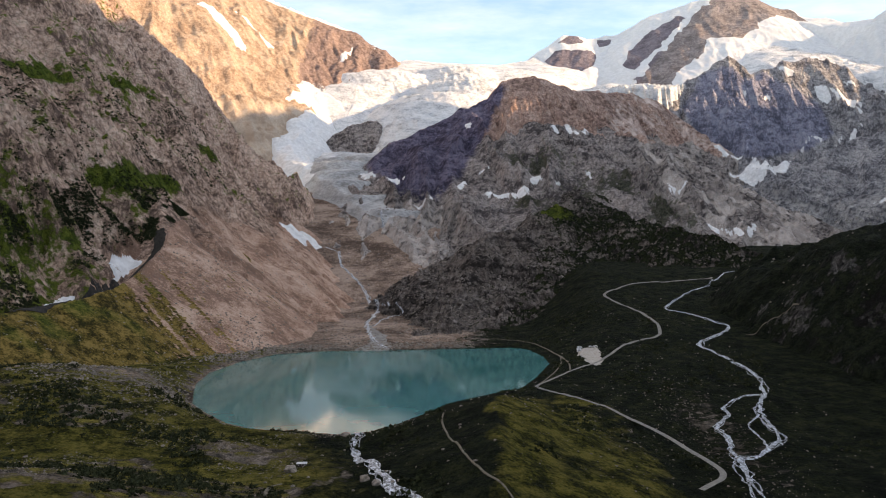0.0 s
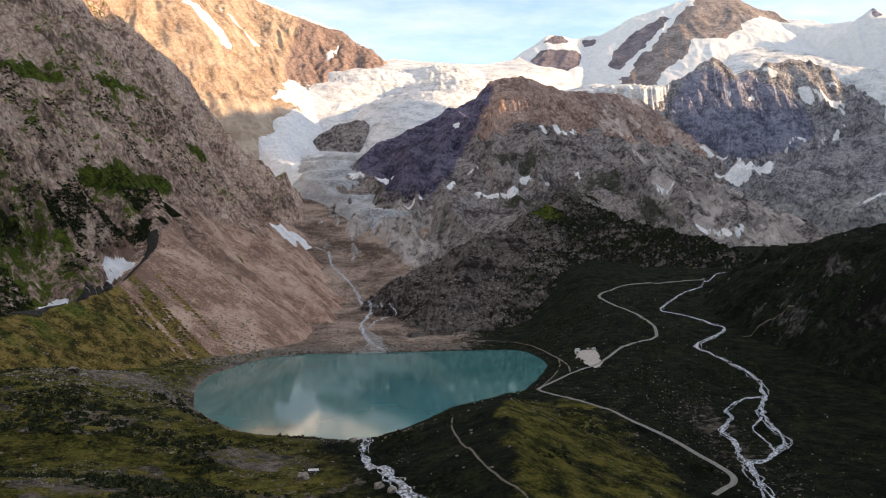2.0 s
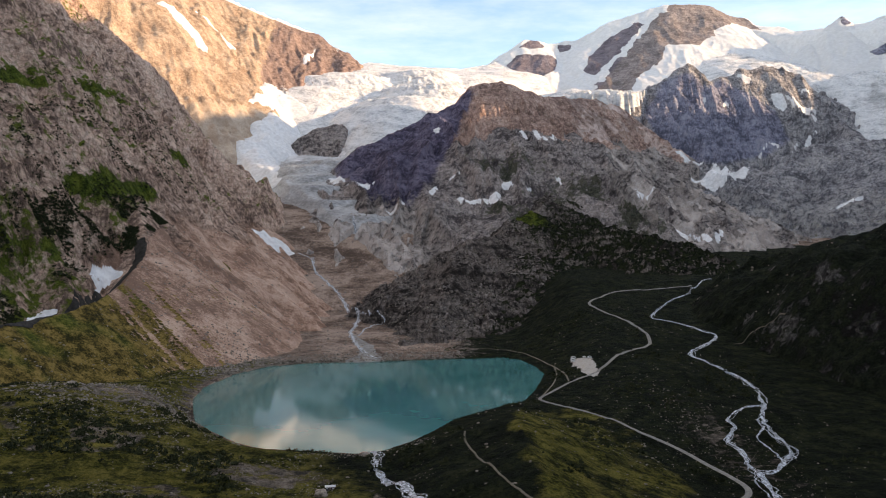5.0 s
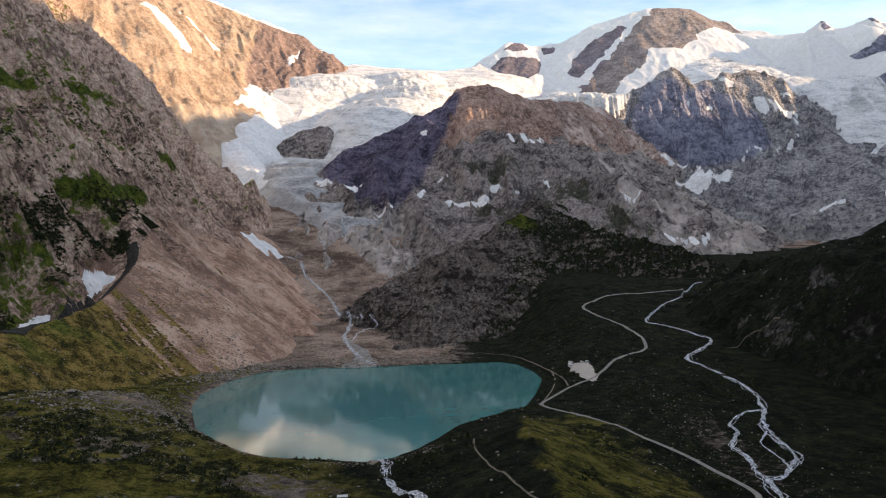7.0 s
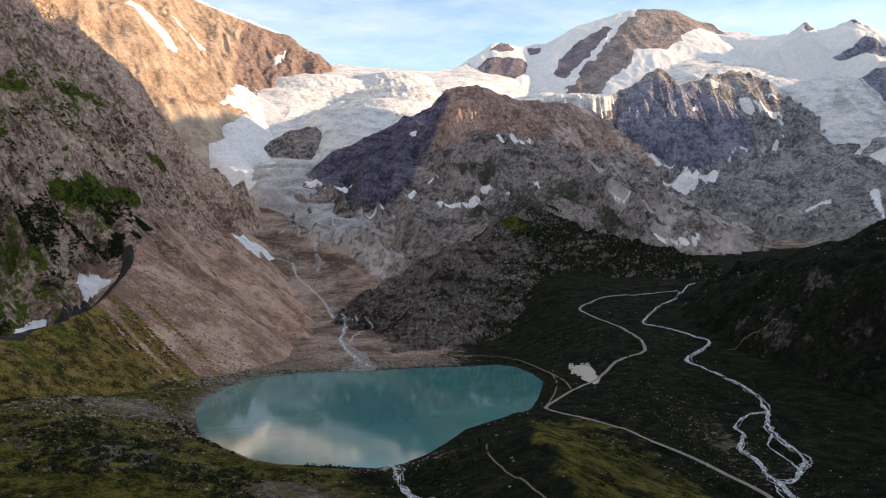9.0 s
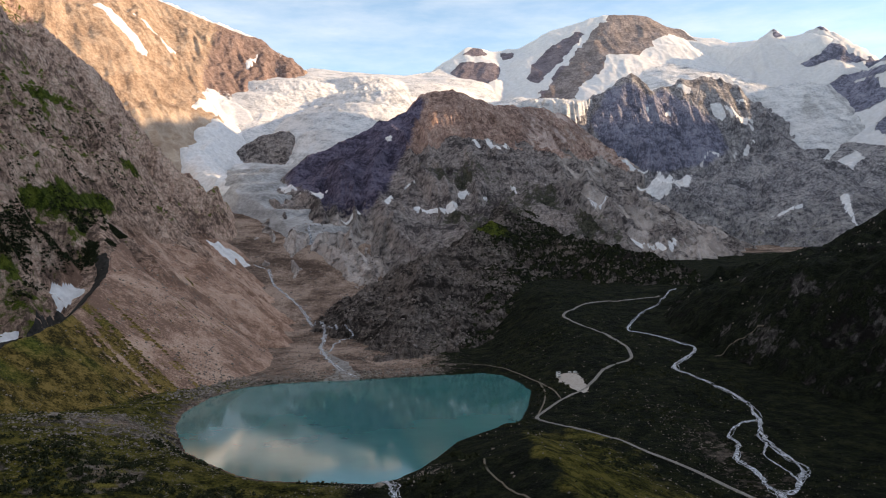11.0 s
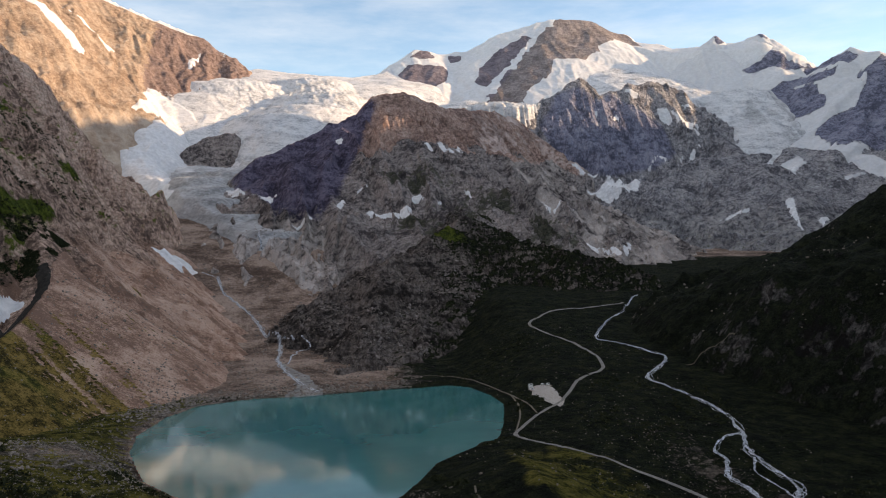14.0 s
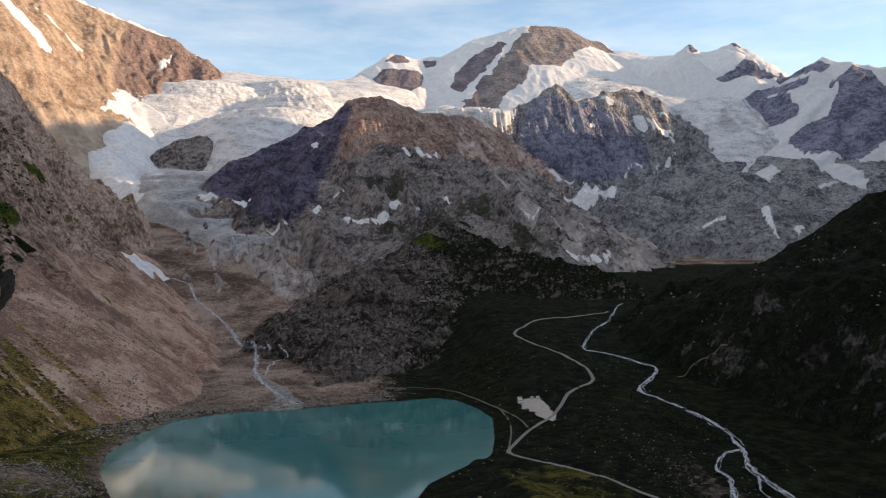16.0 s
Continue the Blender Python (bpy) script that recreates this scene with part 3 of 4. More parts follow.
def sheet(name, f, xs, ys, material, masks=None, sink=30.0, soft=True, split=None):
    """A height field over the lines xs and ys, without what lies well under the rest of the land. split: names of two parts, a test that picks the second, and its material."""
    X, Y = np.meshgrid(xs, ys)
    Z = f(X, Y)
    ny, nx = X.shape
    keep = Z > land(X, Y) - sink
    cell = keep[:-1, :-1] | keep[1:, :-1] | keep[:-1, 1:] | keep[1:, 1:]
    idx = np.arange(nx * ny).reshape(ny, nx)
    gy, gx = np.gradient(Z, ys, xs)
    steep = np.hypot(gx, gy).ravel()
    quads = np.stack([idx[:-1, :-1], idx[:-1, 1:], idx[1:, 1:], idx[1:, :-1]], -1)[cell]
    whole = np.stack([X, Y, Z], -1).reshape(-1, 3)

    def piece(title, some, parent=None, material=material):
        used, back = np.unique(some, return_inverse=True)
        co = whole[used]
        m = masks(co[:, 0], co[:, 1], co[:, 2], steep[used]) if masks else None
        ob = new(title, mesh_from(title, co, back.reshape(-1, 4), material, m, soft))
        ob.parent = parent
        return ob

    if not split:
        return piece(name, quads)
    first, second, test = split[:3]
    mid = whole[quads].mean(1)
    other = test(mid[:, 0], mid[:, 1], mid[:, 2])
    base = new(name)
    piece(first, quads[~other], base)
    piece(second, quads[other], base, split[3] if len(split) > 3 else material)
    return base


def lines(*spans):
    """Grid lines: (from, to, step) spans end to end."""
    return np.concatenate([np.arange(a, b, s) for a, b, s in spans])


# ---- the land ----
def full(v, value):
    return np.full(np.shape(v), float(value))


def floor_masks(x, y, z, s):
    gap = lake_gap(x, y)
    far = smooth(1250, 1750, y + 0.9 * np.minimum(x, 0))
    west = 1 - smooth(-60, 120, x - 0.1 * (y - 1000))
    bare = np.maximum(far * west, west * smooth(985, 1060, y))
    stony = np.maximum(bump(x, y, -270, 700, 75, 60, 0.58, 20), bump(x, y, -225, 850, 45, 150, 0.8))
    stony = np.maximum(stony, np.maximum(bump(x, y, 215, 640, 35, 190, 0.4), 0.6 * (1 - smooth(2, 12, gap)) * (1 - smooth(-110, -40, x))))
    stony = np.maximum(stony, 0.48 * (1 - smooth(-80, -20, x)) * smooth(0.1, 0.45, fbm(x, y, 48, 4, 36)) * (1 - smooth(640, 700, y)))
    scree = np.maximum(np.maximum(bare, stony), smooth(1900, 2200, y))
    grass = np.clip(0.95 - scree, 0, 1)
    # west turf dry and lighter; the darker east has shade put into its colour
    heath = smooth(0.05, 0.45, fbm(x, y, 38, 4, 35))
    # grassy ridge: olive east flank, west flank painted dark as its shaded side
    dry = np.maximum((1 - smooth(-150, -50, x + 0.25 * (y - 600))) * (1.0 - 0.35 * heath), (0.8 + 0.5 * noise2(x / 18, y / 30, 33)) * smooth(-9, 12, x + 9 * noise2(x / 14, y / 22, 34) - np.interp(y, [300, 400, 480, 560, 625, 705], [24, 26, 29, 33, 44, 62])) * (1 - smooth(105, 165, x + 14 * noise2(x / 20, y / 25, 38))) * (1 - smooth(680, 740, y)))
    return {"scree": scree, "grass": grass, "snow": full(x, 0), "dry": dry, "dark": full(x, 0)}


def wall_masks(x, y, z, s):
    crest = np.interp(y, [760, 850, 980, 1108, 1200], [-445, -429, -399, -383, -390])
    fan = 1 - smooth(100, 235, z + 26 * noise2(y / 70, x / 400, 5))
    scree = fan * smooth(1020, 1130, y)
    hollow = (1 - smooth(-130, -10, x - crest)) * (1 - smooth(1020, 1130, y)) * (1 - smooth(130, 260, z))
    streak = smooth(0.25, 0.6, noise2((y + 0.55 * x) / 9, x / 260, 9)) * (1 - smooth(1080, 1200, y)) * fan
    ledge = bump(x, y, -458, 1225, 13, 80, 0.95, -15) + bump(x, y, -592, 1225, 16, 60, 0.75, -15) + bump(x, y, -590, 1500, 30, 120, 0.5, -10) + bump(x, y, -535, 1092, 25, 60, 0.5)
    ledge = np.maximum.reduce([ledge, bump(y, z, 1190, 384, 75, 13, 1.05), bump(y, z, 1290, 330, 90, 12, 0.75), bump(y, z, 1170, 226, 50, 22, 1.1), bump(y, z, 1290, 226, 75, 17, 1.15), bump(y, z, 1025, 140, 22, 22, 1.0), 0.8 * bump(y, z, 1550, 425, 160, 22, 1), 0.75 * bump(y, z, 1730, 315, 110, 30, 1)])
    grass = np.maximum.reduce([0.75 * hollow, 0.5 * streak, ledge, 0.34 + 0.22 * noise2(x / 90, y / 90, 4) - 0.15 * (s > 1.5) + 0.22 * (1 - smooth(150, 270, z)) * (1 - smooth(1150, 1350, y)), 0.85 * (1 - smooth(20, 60, z)) * (1 - smooth(960, 1040, y))])
    grass = grass * (1 - 0.9 * scree) + 0.45 * streak * scree
    return {"scree": scree * 0.95, "grass": grass, "snow": full(x, 0), "dry": 0.9 * smooth(-400, -330, x) * (1 - smooth(100, 150, z)), "dark": full(x, 0)}


def moraine_masks(x, y, z, s):
    crest = np.interp(y, [760, 850, 980, 1108, 1200], [-445, -429, -399, -383, -390])
    bare = smooth(900, 1150, y + 0.7 * (x + 390) + 46 * noise2((y + 0.6 * x) / 11, x / 150, 14))
    streak = smooth(-0.1, 0.7, noise2((y + 0.6 * x) / 3.5, x / 160, 12)) * (x > -385)
    grass = np.where(x < crest - 3, 0.02, np.clip(0.92 - bare + 0.75 * streak * smooth(-395, -350, x) * (0.6 + 0.6 * noise2(x / 60, y / 60, 13)), 0, 1))
    return {"scree": np.where(x < crest - 3, 0.0, 0.95), "grass": grass, "snow": full(x, 0), "dry": np.clip(0.85 + 0.4 * noise2(x / 45, y / 30, 31) - 0.35 * (1 - smooth(-420, -340, x)) * noise2(x / 20, y / 20, 32), 0, 1), "dark": full(x, 0)}


def sunlit_masks(x, y, z, s):
    low = 1 - smooth(560, 700, z)
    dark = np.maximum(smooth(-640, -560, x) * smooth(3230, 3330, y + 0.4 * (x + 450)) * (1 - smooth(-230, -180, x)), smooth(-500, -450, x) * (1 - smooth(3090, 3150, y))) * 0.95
    snow = bump(x, y, -480, 3260, 130, 170, 0.75) + 0.5 * smooth(0.45, 0.7, noise2(x / 45, y / 300, 3)) * smooth(780, 1000, z) * smooth(-650, -350, x)
    cap = smooth(-16, -8, z - np.interp(x, [-2200, -1350, -838, -597, -470], [1830, 1460, 1235, 1146, 1100]))
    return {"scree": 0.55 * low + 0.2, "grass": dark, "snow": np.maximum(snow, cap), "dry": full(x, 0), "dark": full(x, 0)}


def island_masks(x, y, z, s):
    return {"scree": full(x, 0.4), "grass": full(x, 0), "snow": full(x, 0), "dry": full(x, 0), "dark": full(x, 0)}


# where the west flank's shade is put into the rock colour
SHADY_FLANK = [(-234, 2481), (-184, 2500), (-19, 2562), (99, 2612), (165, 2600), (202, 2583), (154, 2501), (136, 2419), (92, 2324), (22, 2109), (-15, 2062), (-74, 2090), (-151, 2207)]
# where the massif's shaded face is painted blue, below its sunlit top
FACE_SHADE = [(1032, 759), (1132, 798), (1200, 729), (1288, 778), (1465, 633), (1487, 512), (1361, 444), (1133, 400), (976, 433), (921, 597)]
PEAK_FACE = [(1440, 1375), (1270, 1209), (1141, 1075), (1004, 933), (780, 700), (950, 700), (1141, 906), (1280, 1015), (1353, 1091), (1481, 1091), (1589, 1141), (1662, 1232), (1746, 1275), (1930, 1220), (1885, 1345), (1700, 1420), (1480, 1420)]
PEAK_SPUR = [(1273, 1290), (1294, 1265), (1143, 1117), (1054, 1031), (940, 930), (900, 960), (934, 1021), (1000, 1104), (1106, 1199)]
PEAK_CRAGS = ([(486, 970), (607, 1095), (683, 1103), (753, 1091), (812, 1065), (786, 992), (701, 938), (610, 872), (546, 910)], [(841, 1173), (928, 1179), (905, 1138), (851, 1123)], [(632, 1152), (690, 1200), (732, 1190), (775, 1159), (675, 1136)])
FAR_CRAGS = ([(2084, 806), (2222, 892), (2310, 902), (2340, 925), (2301, 871), (2237, 850), (2210, 753), (2169, 713), (2084, 670), (2070, 703)],
             [(2392, 878), (2495, 955), (2560, 930), (2560, 700), (2166, 502), (2128, 492), (2078, 532), (2023, 523), (2059, 603), (2129, 652), (2246, 698), (2329, 794)],
             [(2360, 943), (2440, 1006), (2460, 975), (2370, 923)], [(2155, 985), (2239, 1030), (2332, 1110), (2345, 1023), (2400, 962), (2253, 983), (2161, 961)],
             [(2150, 1158), (2182, 1240), (2205, 1178)], [(2345, 1185), (2360, 1230), (2385, 1172)])
FAR_SNOW = ([(2005, 511), (2034, 496), (2099, 469), (2088, 419), (2040, 364), (1997, 400), (1993, 451)], [(1860, 470), (1904, 490), (1895, 465), (1800, 400), (1821, 374), (1700, 345), (1640, 345)], [(1905, 385), (1990, 402), (1985, 392), (1905, 372)])


def brown_masks(x, y, z, s):
    scree = 0.42 * (1 - smooth(170, 330, z)) * (1 - smooth(-100, 250, x)) + 0.2
    scree = np.maximum(scree, (0.52 + 0.22 * fbm(x, y, 60, 4, 6)) * smooth(380, 620, x))
    grass = (0.4 + 0.4 * fbm(x, y, 110, 4, 5)) * smooth(20, 260, x) * (1 - smooth(2250, 2480, y)) * (1 - 0.7 * smooth(480, 700, x))
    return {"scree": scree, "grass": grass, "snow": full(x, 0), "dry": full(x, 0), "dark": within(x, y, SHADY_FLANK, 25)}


def massif_masks(x, y, z, s):
    snow = 0.22 * smooth(0.2, 0.6, noise2(x / 120, y / 60, 8)) + 0.3 * smooth(720, 800, z) * smooth(1300, 1450, x) * (s < 0.9)
    # shade painted on the face and in the hollow
    dark = np.maximum(within(x, z, FACE_SHADE, 30), 0.9 * bump(x, y, 1090, 2420, 110, 150, 1, 30))
    return {"scree": 0.35 * (1 - smooth(200, 420, z)) + 0.15, "grass": 0.35 * (1 - smooth(140, 320, z)), "snow": snow, "dry": full(x, 0), "dark": dark}


def peak_masks(x, y, z, s):
    jag = 16 * fbm(x, z, 60, 4, 15)
    spur = within(x + jag, z, PEAK_SPUR, 9)
    rock = np.maximum.reduce([within(x + jag, z - 0.5 * jag, PEAK_FACE, 9), spur] + [within(x + jag, z + 0.6 * jag, p, 12) for p in PEAK_CRAGS])
    # spur and west side darkened in the colour, as the peak's unlit side
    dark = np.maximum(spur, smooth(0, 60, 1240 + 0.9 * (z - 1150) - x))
    return {"scree": full(x, 0.1), "grass": full(x, 0), "snow": 1 - rock, "dry": full(x, 0), "dark": dark}


def far_masks(x, y, z, s):
    jag = 18 * fbm(x, z, 70, 4, 16)
    crag = np.maximum.reduce([within(x + jag, z + 0.5 * jag, p, 10) for p in FAR_CRAGS])
    low = 1 - smooth(-12, 12, z + jag - np.interp(x, [1500, 1678, 1782, 1879, 1974, 2040, 2300], [690, 615, 572, 529, 510, 500, 480]))
    drift = np.maximum.reduce([within(x + 0.5 * jag, z, p, 8) for p in FAR_SNOW])
    snow = np.maximum((1 - crag) * (1 - low), np.maximum(drift, 0.42 * low * smooth(0.1, 0.5, noise2(x / 45, z / 25, 6))))
    return {"scree": full(x, 0.15), "grass": full(x, 0), "snow": snow, "dry": full(x, 0), "dark": crag}


def knoll_masks(x, y, z, s):
    grass = 0.33 + 0.45 * smooth(40, 260, x - 0.3 * (y - 1400)) + 0.6 * bump(x, y, 240, 1735, 50, 60, 1) - 0.25 * (s > 0.75)
    return {"scree": 0.3 * (1 - smooth(0, 150, x)), "grass": grass, "snow": full(x, 0), "dry": bump(x, y, 240, 1735, 38, 50, 1.1), "dark": full(x, 0)}


def hill_masks(x, y, z, s):
    return {"scree": full(x, 0.0), "grass": 1.05 + 0.25 * noise2(x / 60, y / 60, 2) - 0.3 * smooth(0.8, 1.15, s) - 0.22 * smooth(0.25, 0.6, fbm((x + y) / 1.4, (y - x) / 3.5, 26, 3, 6)), "snow": full(x, 0), "dry": full(x, 0), "dark": full(x, 0)}


def ice_masks(x, y, z, s):
    low = 1.1 * (1 - smooth(2350, 2800, y)) + 0.45 * (1 - smooth(2750, 3150, y)) * (x > -430) * (x < 100)
    return {"dirt": low + 0.3 * smooth(1850, 1950, x) * (1 - smooth(3200, 3600, y)) + 0.22 * smooth(0.1, 0.5, fbm(x, y, 160, 4, 19)) + 0.3 * smooth(0.0, 0.5, fbm(x, y * 0.3, 60, 4, 29)) * smooth(1500, 1700, x)}


def place(ob, label, category, kind=""):
    return tagged(ob, label, category, "", kind)


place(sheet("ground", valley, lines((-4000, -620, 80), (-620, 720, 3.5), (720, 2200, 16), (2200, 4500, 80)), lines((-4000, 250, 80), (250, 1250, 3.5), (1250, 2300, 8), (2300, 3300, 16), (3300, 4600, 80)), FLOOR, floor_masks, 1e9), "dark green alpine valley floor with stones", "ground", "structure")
place(sheet("mountain", wall_west, lines((-1600, -1000, 14), (-1000, -150, 4)), lines((150, 650, 12), (650, 1500, 4), (1500, 2300, 5)), WALL_ROCK, wall_masks, soft=False, split=("cliff", "scree_slope", lambda x, y, z: (z < 165 + 25 * noise2(y / 60, x / 60, 3)) & (y > 1060))), "steep brown rock wall above pinkish scree", "mountain")
MORAINE = place(sheet("moraine", moraine, lines((-560, -180, 3)), lines((680, 1340, 3)), WALL_ROCK, moraine_masks, split=("turf_slope", "scree_slope", lambda x, y, z: y + 0.7 * (x + 390) > 990)), "curved moraine ridge, half turf and half bare scree", "moraine")
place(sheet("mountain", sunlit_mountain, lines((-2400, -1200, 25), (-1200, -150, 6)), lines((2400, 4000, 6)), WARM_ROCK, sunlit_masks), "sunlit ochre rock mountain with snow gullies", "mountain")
place(sheet("rock_outcrop", rock_island, lines((-560, -130, 4)), lines((2800, 3200, 4)), BROWN_ROCK, island_masks, soft=False), "rounded bare rock island in the ice", "rock")
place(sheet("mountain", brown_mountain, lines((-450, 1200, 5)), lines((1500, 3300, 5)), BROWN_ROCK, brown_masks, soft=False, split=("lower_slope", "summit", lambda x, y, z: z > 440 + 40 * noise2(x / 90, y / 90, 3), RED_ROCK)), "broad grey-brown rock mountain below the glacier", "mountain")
place(sheet("hill", knoll, lines((-200, 700, 3.5)), lines((1000, 2200, 3.5)), KNOLL_ROCK, knoll_masks, soft=False), "rocky knoll with dark slabs and turf", "hill")
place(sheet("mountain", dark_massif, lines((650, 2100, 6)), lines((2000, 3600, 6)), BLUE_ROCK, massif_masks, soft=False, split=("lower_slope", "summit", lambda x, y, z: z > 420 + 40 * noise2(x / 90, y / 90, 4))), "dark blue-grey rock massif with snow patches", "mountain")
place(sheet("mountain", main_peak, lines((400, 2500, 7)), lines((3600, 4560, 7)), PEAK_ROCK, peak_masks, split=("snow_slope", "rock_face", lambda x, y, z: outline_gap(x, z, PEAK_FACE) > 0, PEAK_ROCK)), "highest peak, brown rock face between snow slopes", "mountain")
place(sheet("mountain", far_peaks, lines((1500, 3300, 8)), lines((2300, 4200, 8)), BLUE_ROCK, far_masks), "jagged distant peaks with snow and dark rock", "mountain")
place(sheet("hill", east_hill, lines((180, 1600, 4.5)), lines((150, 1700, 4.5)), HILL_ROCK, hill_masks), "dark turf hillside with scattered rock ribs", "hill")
place(sheet("mountain", east_ridge, lines((800, 2250, 50), (2250, 3150, 11), (3150, 4000, 50)), lines((-2900, 2400, 50), (2400, 3350, 11)), BLUE_ROCK, far_masks), "high, mostly unseen ridge that shades the valley from the east", "mountain")
place(sheet("mountain", north_ridge, lines((-3500, 2600, 40)), lines((-4000, 600, 40)), BROWN_ROCK, hill_masks), "mountain ridge closing the valley to the north", "mountain")
GLACIER = place(new("glacier"), "white crevassed glacier with a dirty grey tongue", "glacier")
for name, f, xs, ys, m, say in (("ice_fall", ice_fall, (-750, 700, 5.5), (2750, 4450, 5.5), ICE, "crevassed white icefall"), ("ice_shelf", ice_shelf, (200, 1350, 5.5), (3100, 4350, 5.5), ICE, "flat ice shelf with a broken serac edge"),
                                ("snow_field", snow_field, (1150, 2500, 6), (2900, 4450, 6), ICE, "wide white snowfield"), ("tongue", ice_tongue, (-420, 0, 4), (1960, 3200, 4), ICE, "dirty grey glacier tongue"), ("snow_apron", snow_apron, (-750, -150, 4.5), (2380, 3850, 4.5), SNOW, "smooth white snow apron")):
    ob = sheet(name, f, lines(xs), lines(ys), m, ice_masks)
    ob.parent = GLACIER
    ob["label"] = say
me = bpy.data.meshes.new("lake")
me.from_pydata([(x, y, 0) for x, y in LAKE], [], [list(range(len(LAKE)))[::-1]])
me.materials.append(WATER)
place(new("lake", me), "still turquoise glacial lake", "water", "structure")


# ---- snow, water and ways laid over the land ----
def curve(points, step):
    """A smooth line through the points, sampled every step metres."""
    p = np.array([points[0], *points, points[-1]], float)
    out = []
    for a, b, c, d in zip(p, p[1:], p[2:], p[3:]):
        n = max(2, int(np.hypot(*(c - b)) / step))
        t = np.linspace(0, 1, n, endpoint=False)[:, None]
        out.append(0.5 * (2 * b + (c - a) * t + (2 * a - 5 * b + 4 * c - d) * t * t + (3 * b - a - 3 * c + d) * t ** 3))
    return np.vstack(out + [p[-1:]])


def ribbon(name, points, width, material, lift=0.5, step=3.0, vary=0.0, wander=0.0, seed=0, parent=None, start=1.0):
    """A band along a line over the land. start: how wide its first end is, as a share of the width."""
    c = curve(points, step)
    s = np.arange(len(c)) * step
    d = np.gradient(c, axis=0)
    d /= np.maximum(np.hypot(d[:, 0], d[:, 1]), 1e-6)[:, None]
    nrm = np.stack([-d[:, 1], d[:, 0]], 1)
    grow = start + (1 - start) * smooth(0.0, 0.75, s / s[-1])
    c = c + nrm * (grow * wander * (noise2(s / 23.0, s * 0 + seed, 7) + 0.45 * noise2(s / 7.0, s * 0 + seed, 9)))[:, None]
    half = 0.5 * width * grow * (1 + vary * (0.7 * noise2(s / 11.0, s * 0 + seed, 3) + 0.5 * noise2(s / 4.0, s * 0 + seed, 5)))
    across = np.linspace(-1, 1, 5)
    xy = c[:, None, :] + nrm[:, None, :] * (half[:, None] * across[None, :])[:, :, None]
    z = land(xy[..., 0], xy[..., 1])
    z = np.maximum(z, 0) + lift - 0.5 * lift * (np.abs(across) == 1)[None, :]
    co = np.concatenate([xy, z[..., None]], -1).reshape(-1, 3)
    idx = np.arange(len(co)).reshape(len(c), 5)
    q = np.stack([idx[:-1, :-1], idx[:-1, 1:], idx[1:, 1:], idx[1:, :-1]], -1).reshape(-1, 4)[:, ::-1]
    ob = new(name, mesh_from(name, co, q, material))
    ob.parent = parent
    return ob


def blanket(name, pts, material, step, thick, fray):
    """A patch that lies on the land within an outline, thinning out at a frayed edge."""
    xs, ys = [p[0] for p in pts], [p[1] for p in pts]
    pad = 3 * step
    X, Y = np.meshgrid(np.arange(min(xs) - pad, max(xs) + pad, step), np.arange(min(ys) - pad, max(ys) + pad, step))
    g = outline_gap(X, Y, pts) + fray * fbm(X, Y, 8 * fray, 2, 5)
    bed, r = land(X, Y), 2.5 * step
    fill = sum(land(X + a * r, Y + b * r) for a in (-1, 0, 1) for b in (-1, 0, 1)) / 9
    Z = 0.5 * (np.maximum(bed, fill) + fill) + thick * (2 * smooth(-step, 3 * step, g) - 0.6)
    keep = g > -step
    cell = keep[:-1, :-1] & keep[1:, :-1] & keep[:-1, 1:] & keep[1:, 1:]
    if cell.any():
        # only the one connected piece round the thickest place
        inner = np.where(cell, g[:-1, :-1], -1e9)
        one = np.zeros(cell.shape, bool)
        todo = [np.unravel_index(inner.argmax(), inner.shape)]
        while todo:
            r, c = todo.pop()
            if 0 <= r < cell.shape[0] and 0 <= c < cell.shape[1] and cell[r, c] and not one[r, c]:
                one[r, c] = True
                todo += [(r + 1, c), (r - 1, c), (r, c + 1), (r, c - 1)]
        cell = one
    idx = np.arange(X.size).reshape(X.shape)
    q = np.stack([idx[:-1, :-1], idx[:-1, 1:], idx[1:, 1:], idx[1:, :-1]], -1)[cell]
    if not len(q):
        return None
    used, back = np.unique(q, return_inverse=True)
    co = np.stack([X, Y, Z], -1).reshape(-1, 3)[used]
    return new(name, mesh_from(name, co, back.reshape(-1, 4), material))


def snow_patch(pts):
    far = sum(p[1] for p in pts) / len(pts)
    ob = blanket("snow_patch", pts, SNOW, 1.6 + far / 1500, 2.2 if far < 1200 else 0.5 + far / 1300, min(far / 1500, 0.045 * math.hypot(max(p[0] for p in pts) - min(p[0] for p in pts), max(p[1] for p in pts) - min(p[1] for p in pts))))
    if ob:
        tagged(ob, "white old snow patch lying on bare rock", "snow", "snow patches")


snow_patch([(1468, 3239), (1499, 3233), (1531, 3202), (1607, 3193), (1637, 3183), (1625, 3170), (1552, 3153), (1490, 3188)])
snow_patch([(1606, 3260), (1648, 3250), (1639, 3234), (1611, 3247)])
snow_patch([(1604, 3173), (1631, 3150), (1599, 3133)])
snow_patch([(1351, 3293), (1404, 3281), (1435, 3271), (1374, 3264)])
snow_patch([(1553, 3098), (1611, 3089), (1539, 3079)])
snow_patch([(1498, 3085), (1518, 3096), (1448, 3028)])
snow_patch([(1331, 3035), (1429, 3058), (1414, 3041), (1339, 3028)])
snow_patch([(979, 2939), (1036, 2967), (1086, 2943), (1072, 2939), (992, 2904)])
snow_patch([(1037, 2847), (1005, 2852), (1075, 2877), (1113, 2922), (1123, 2867), (1210, 2977), (1268, 2964), (1200, 2833), (1108, 2781), (1089, 2784), (1056, 2799)])
snow_patch([(605, 2194), (622, 2169), (579, 2066), (572, 2092)])
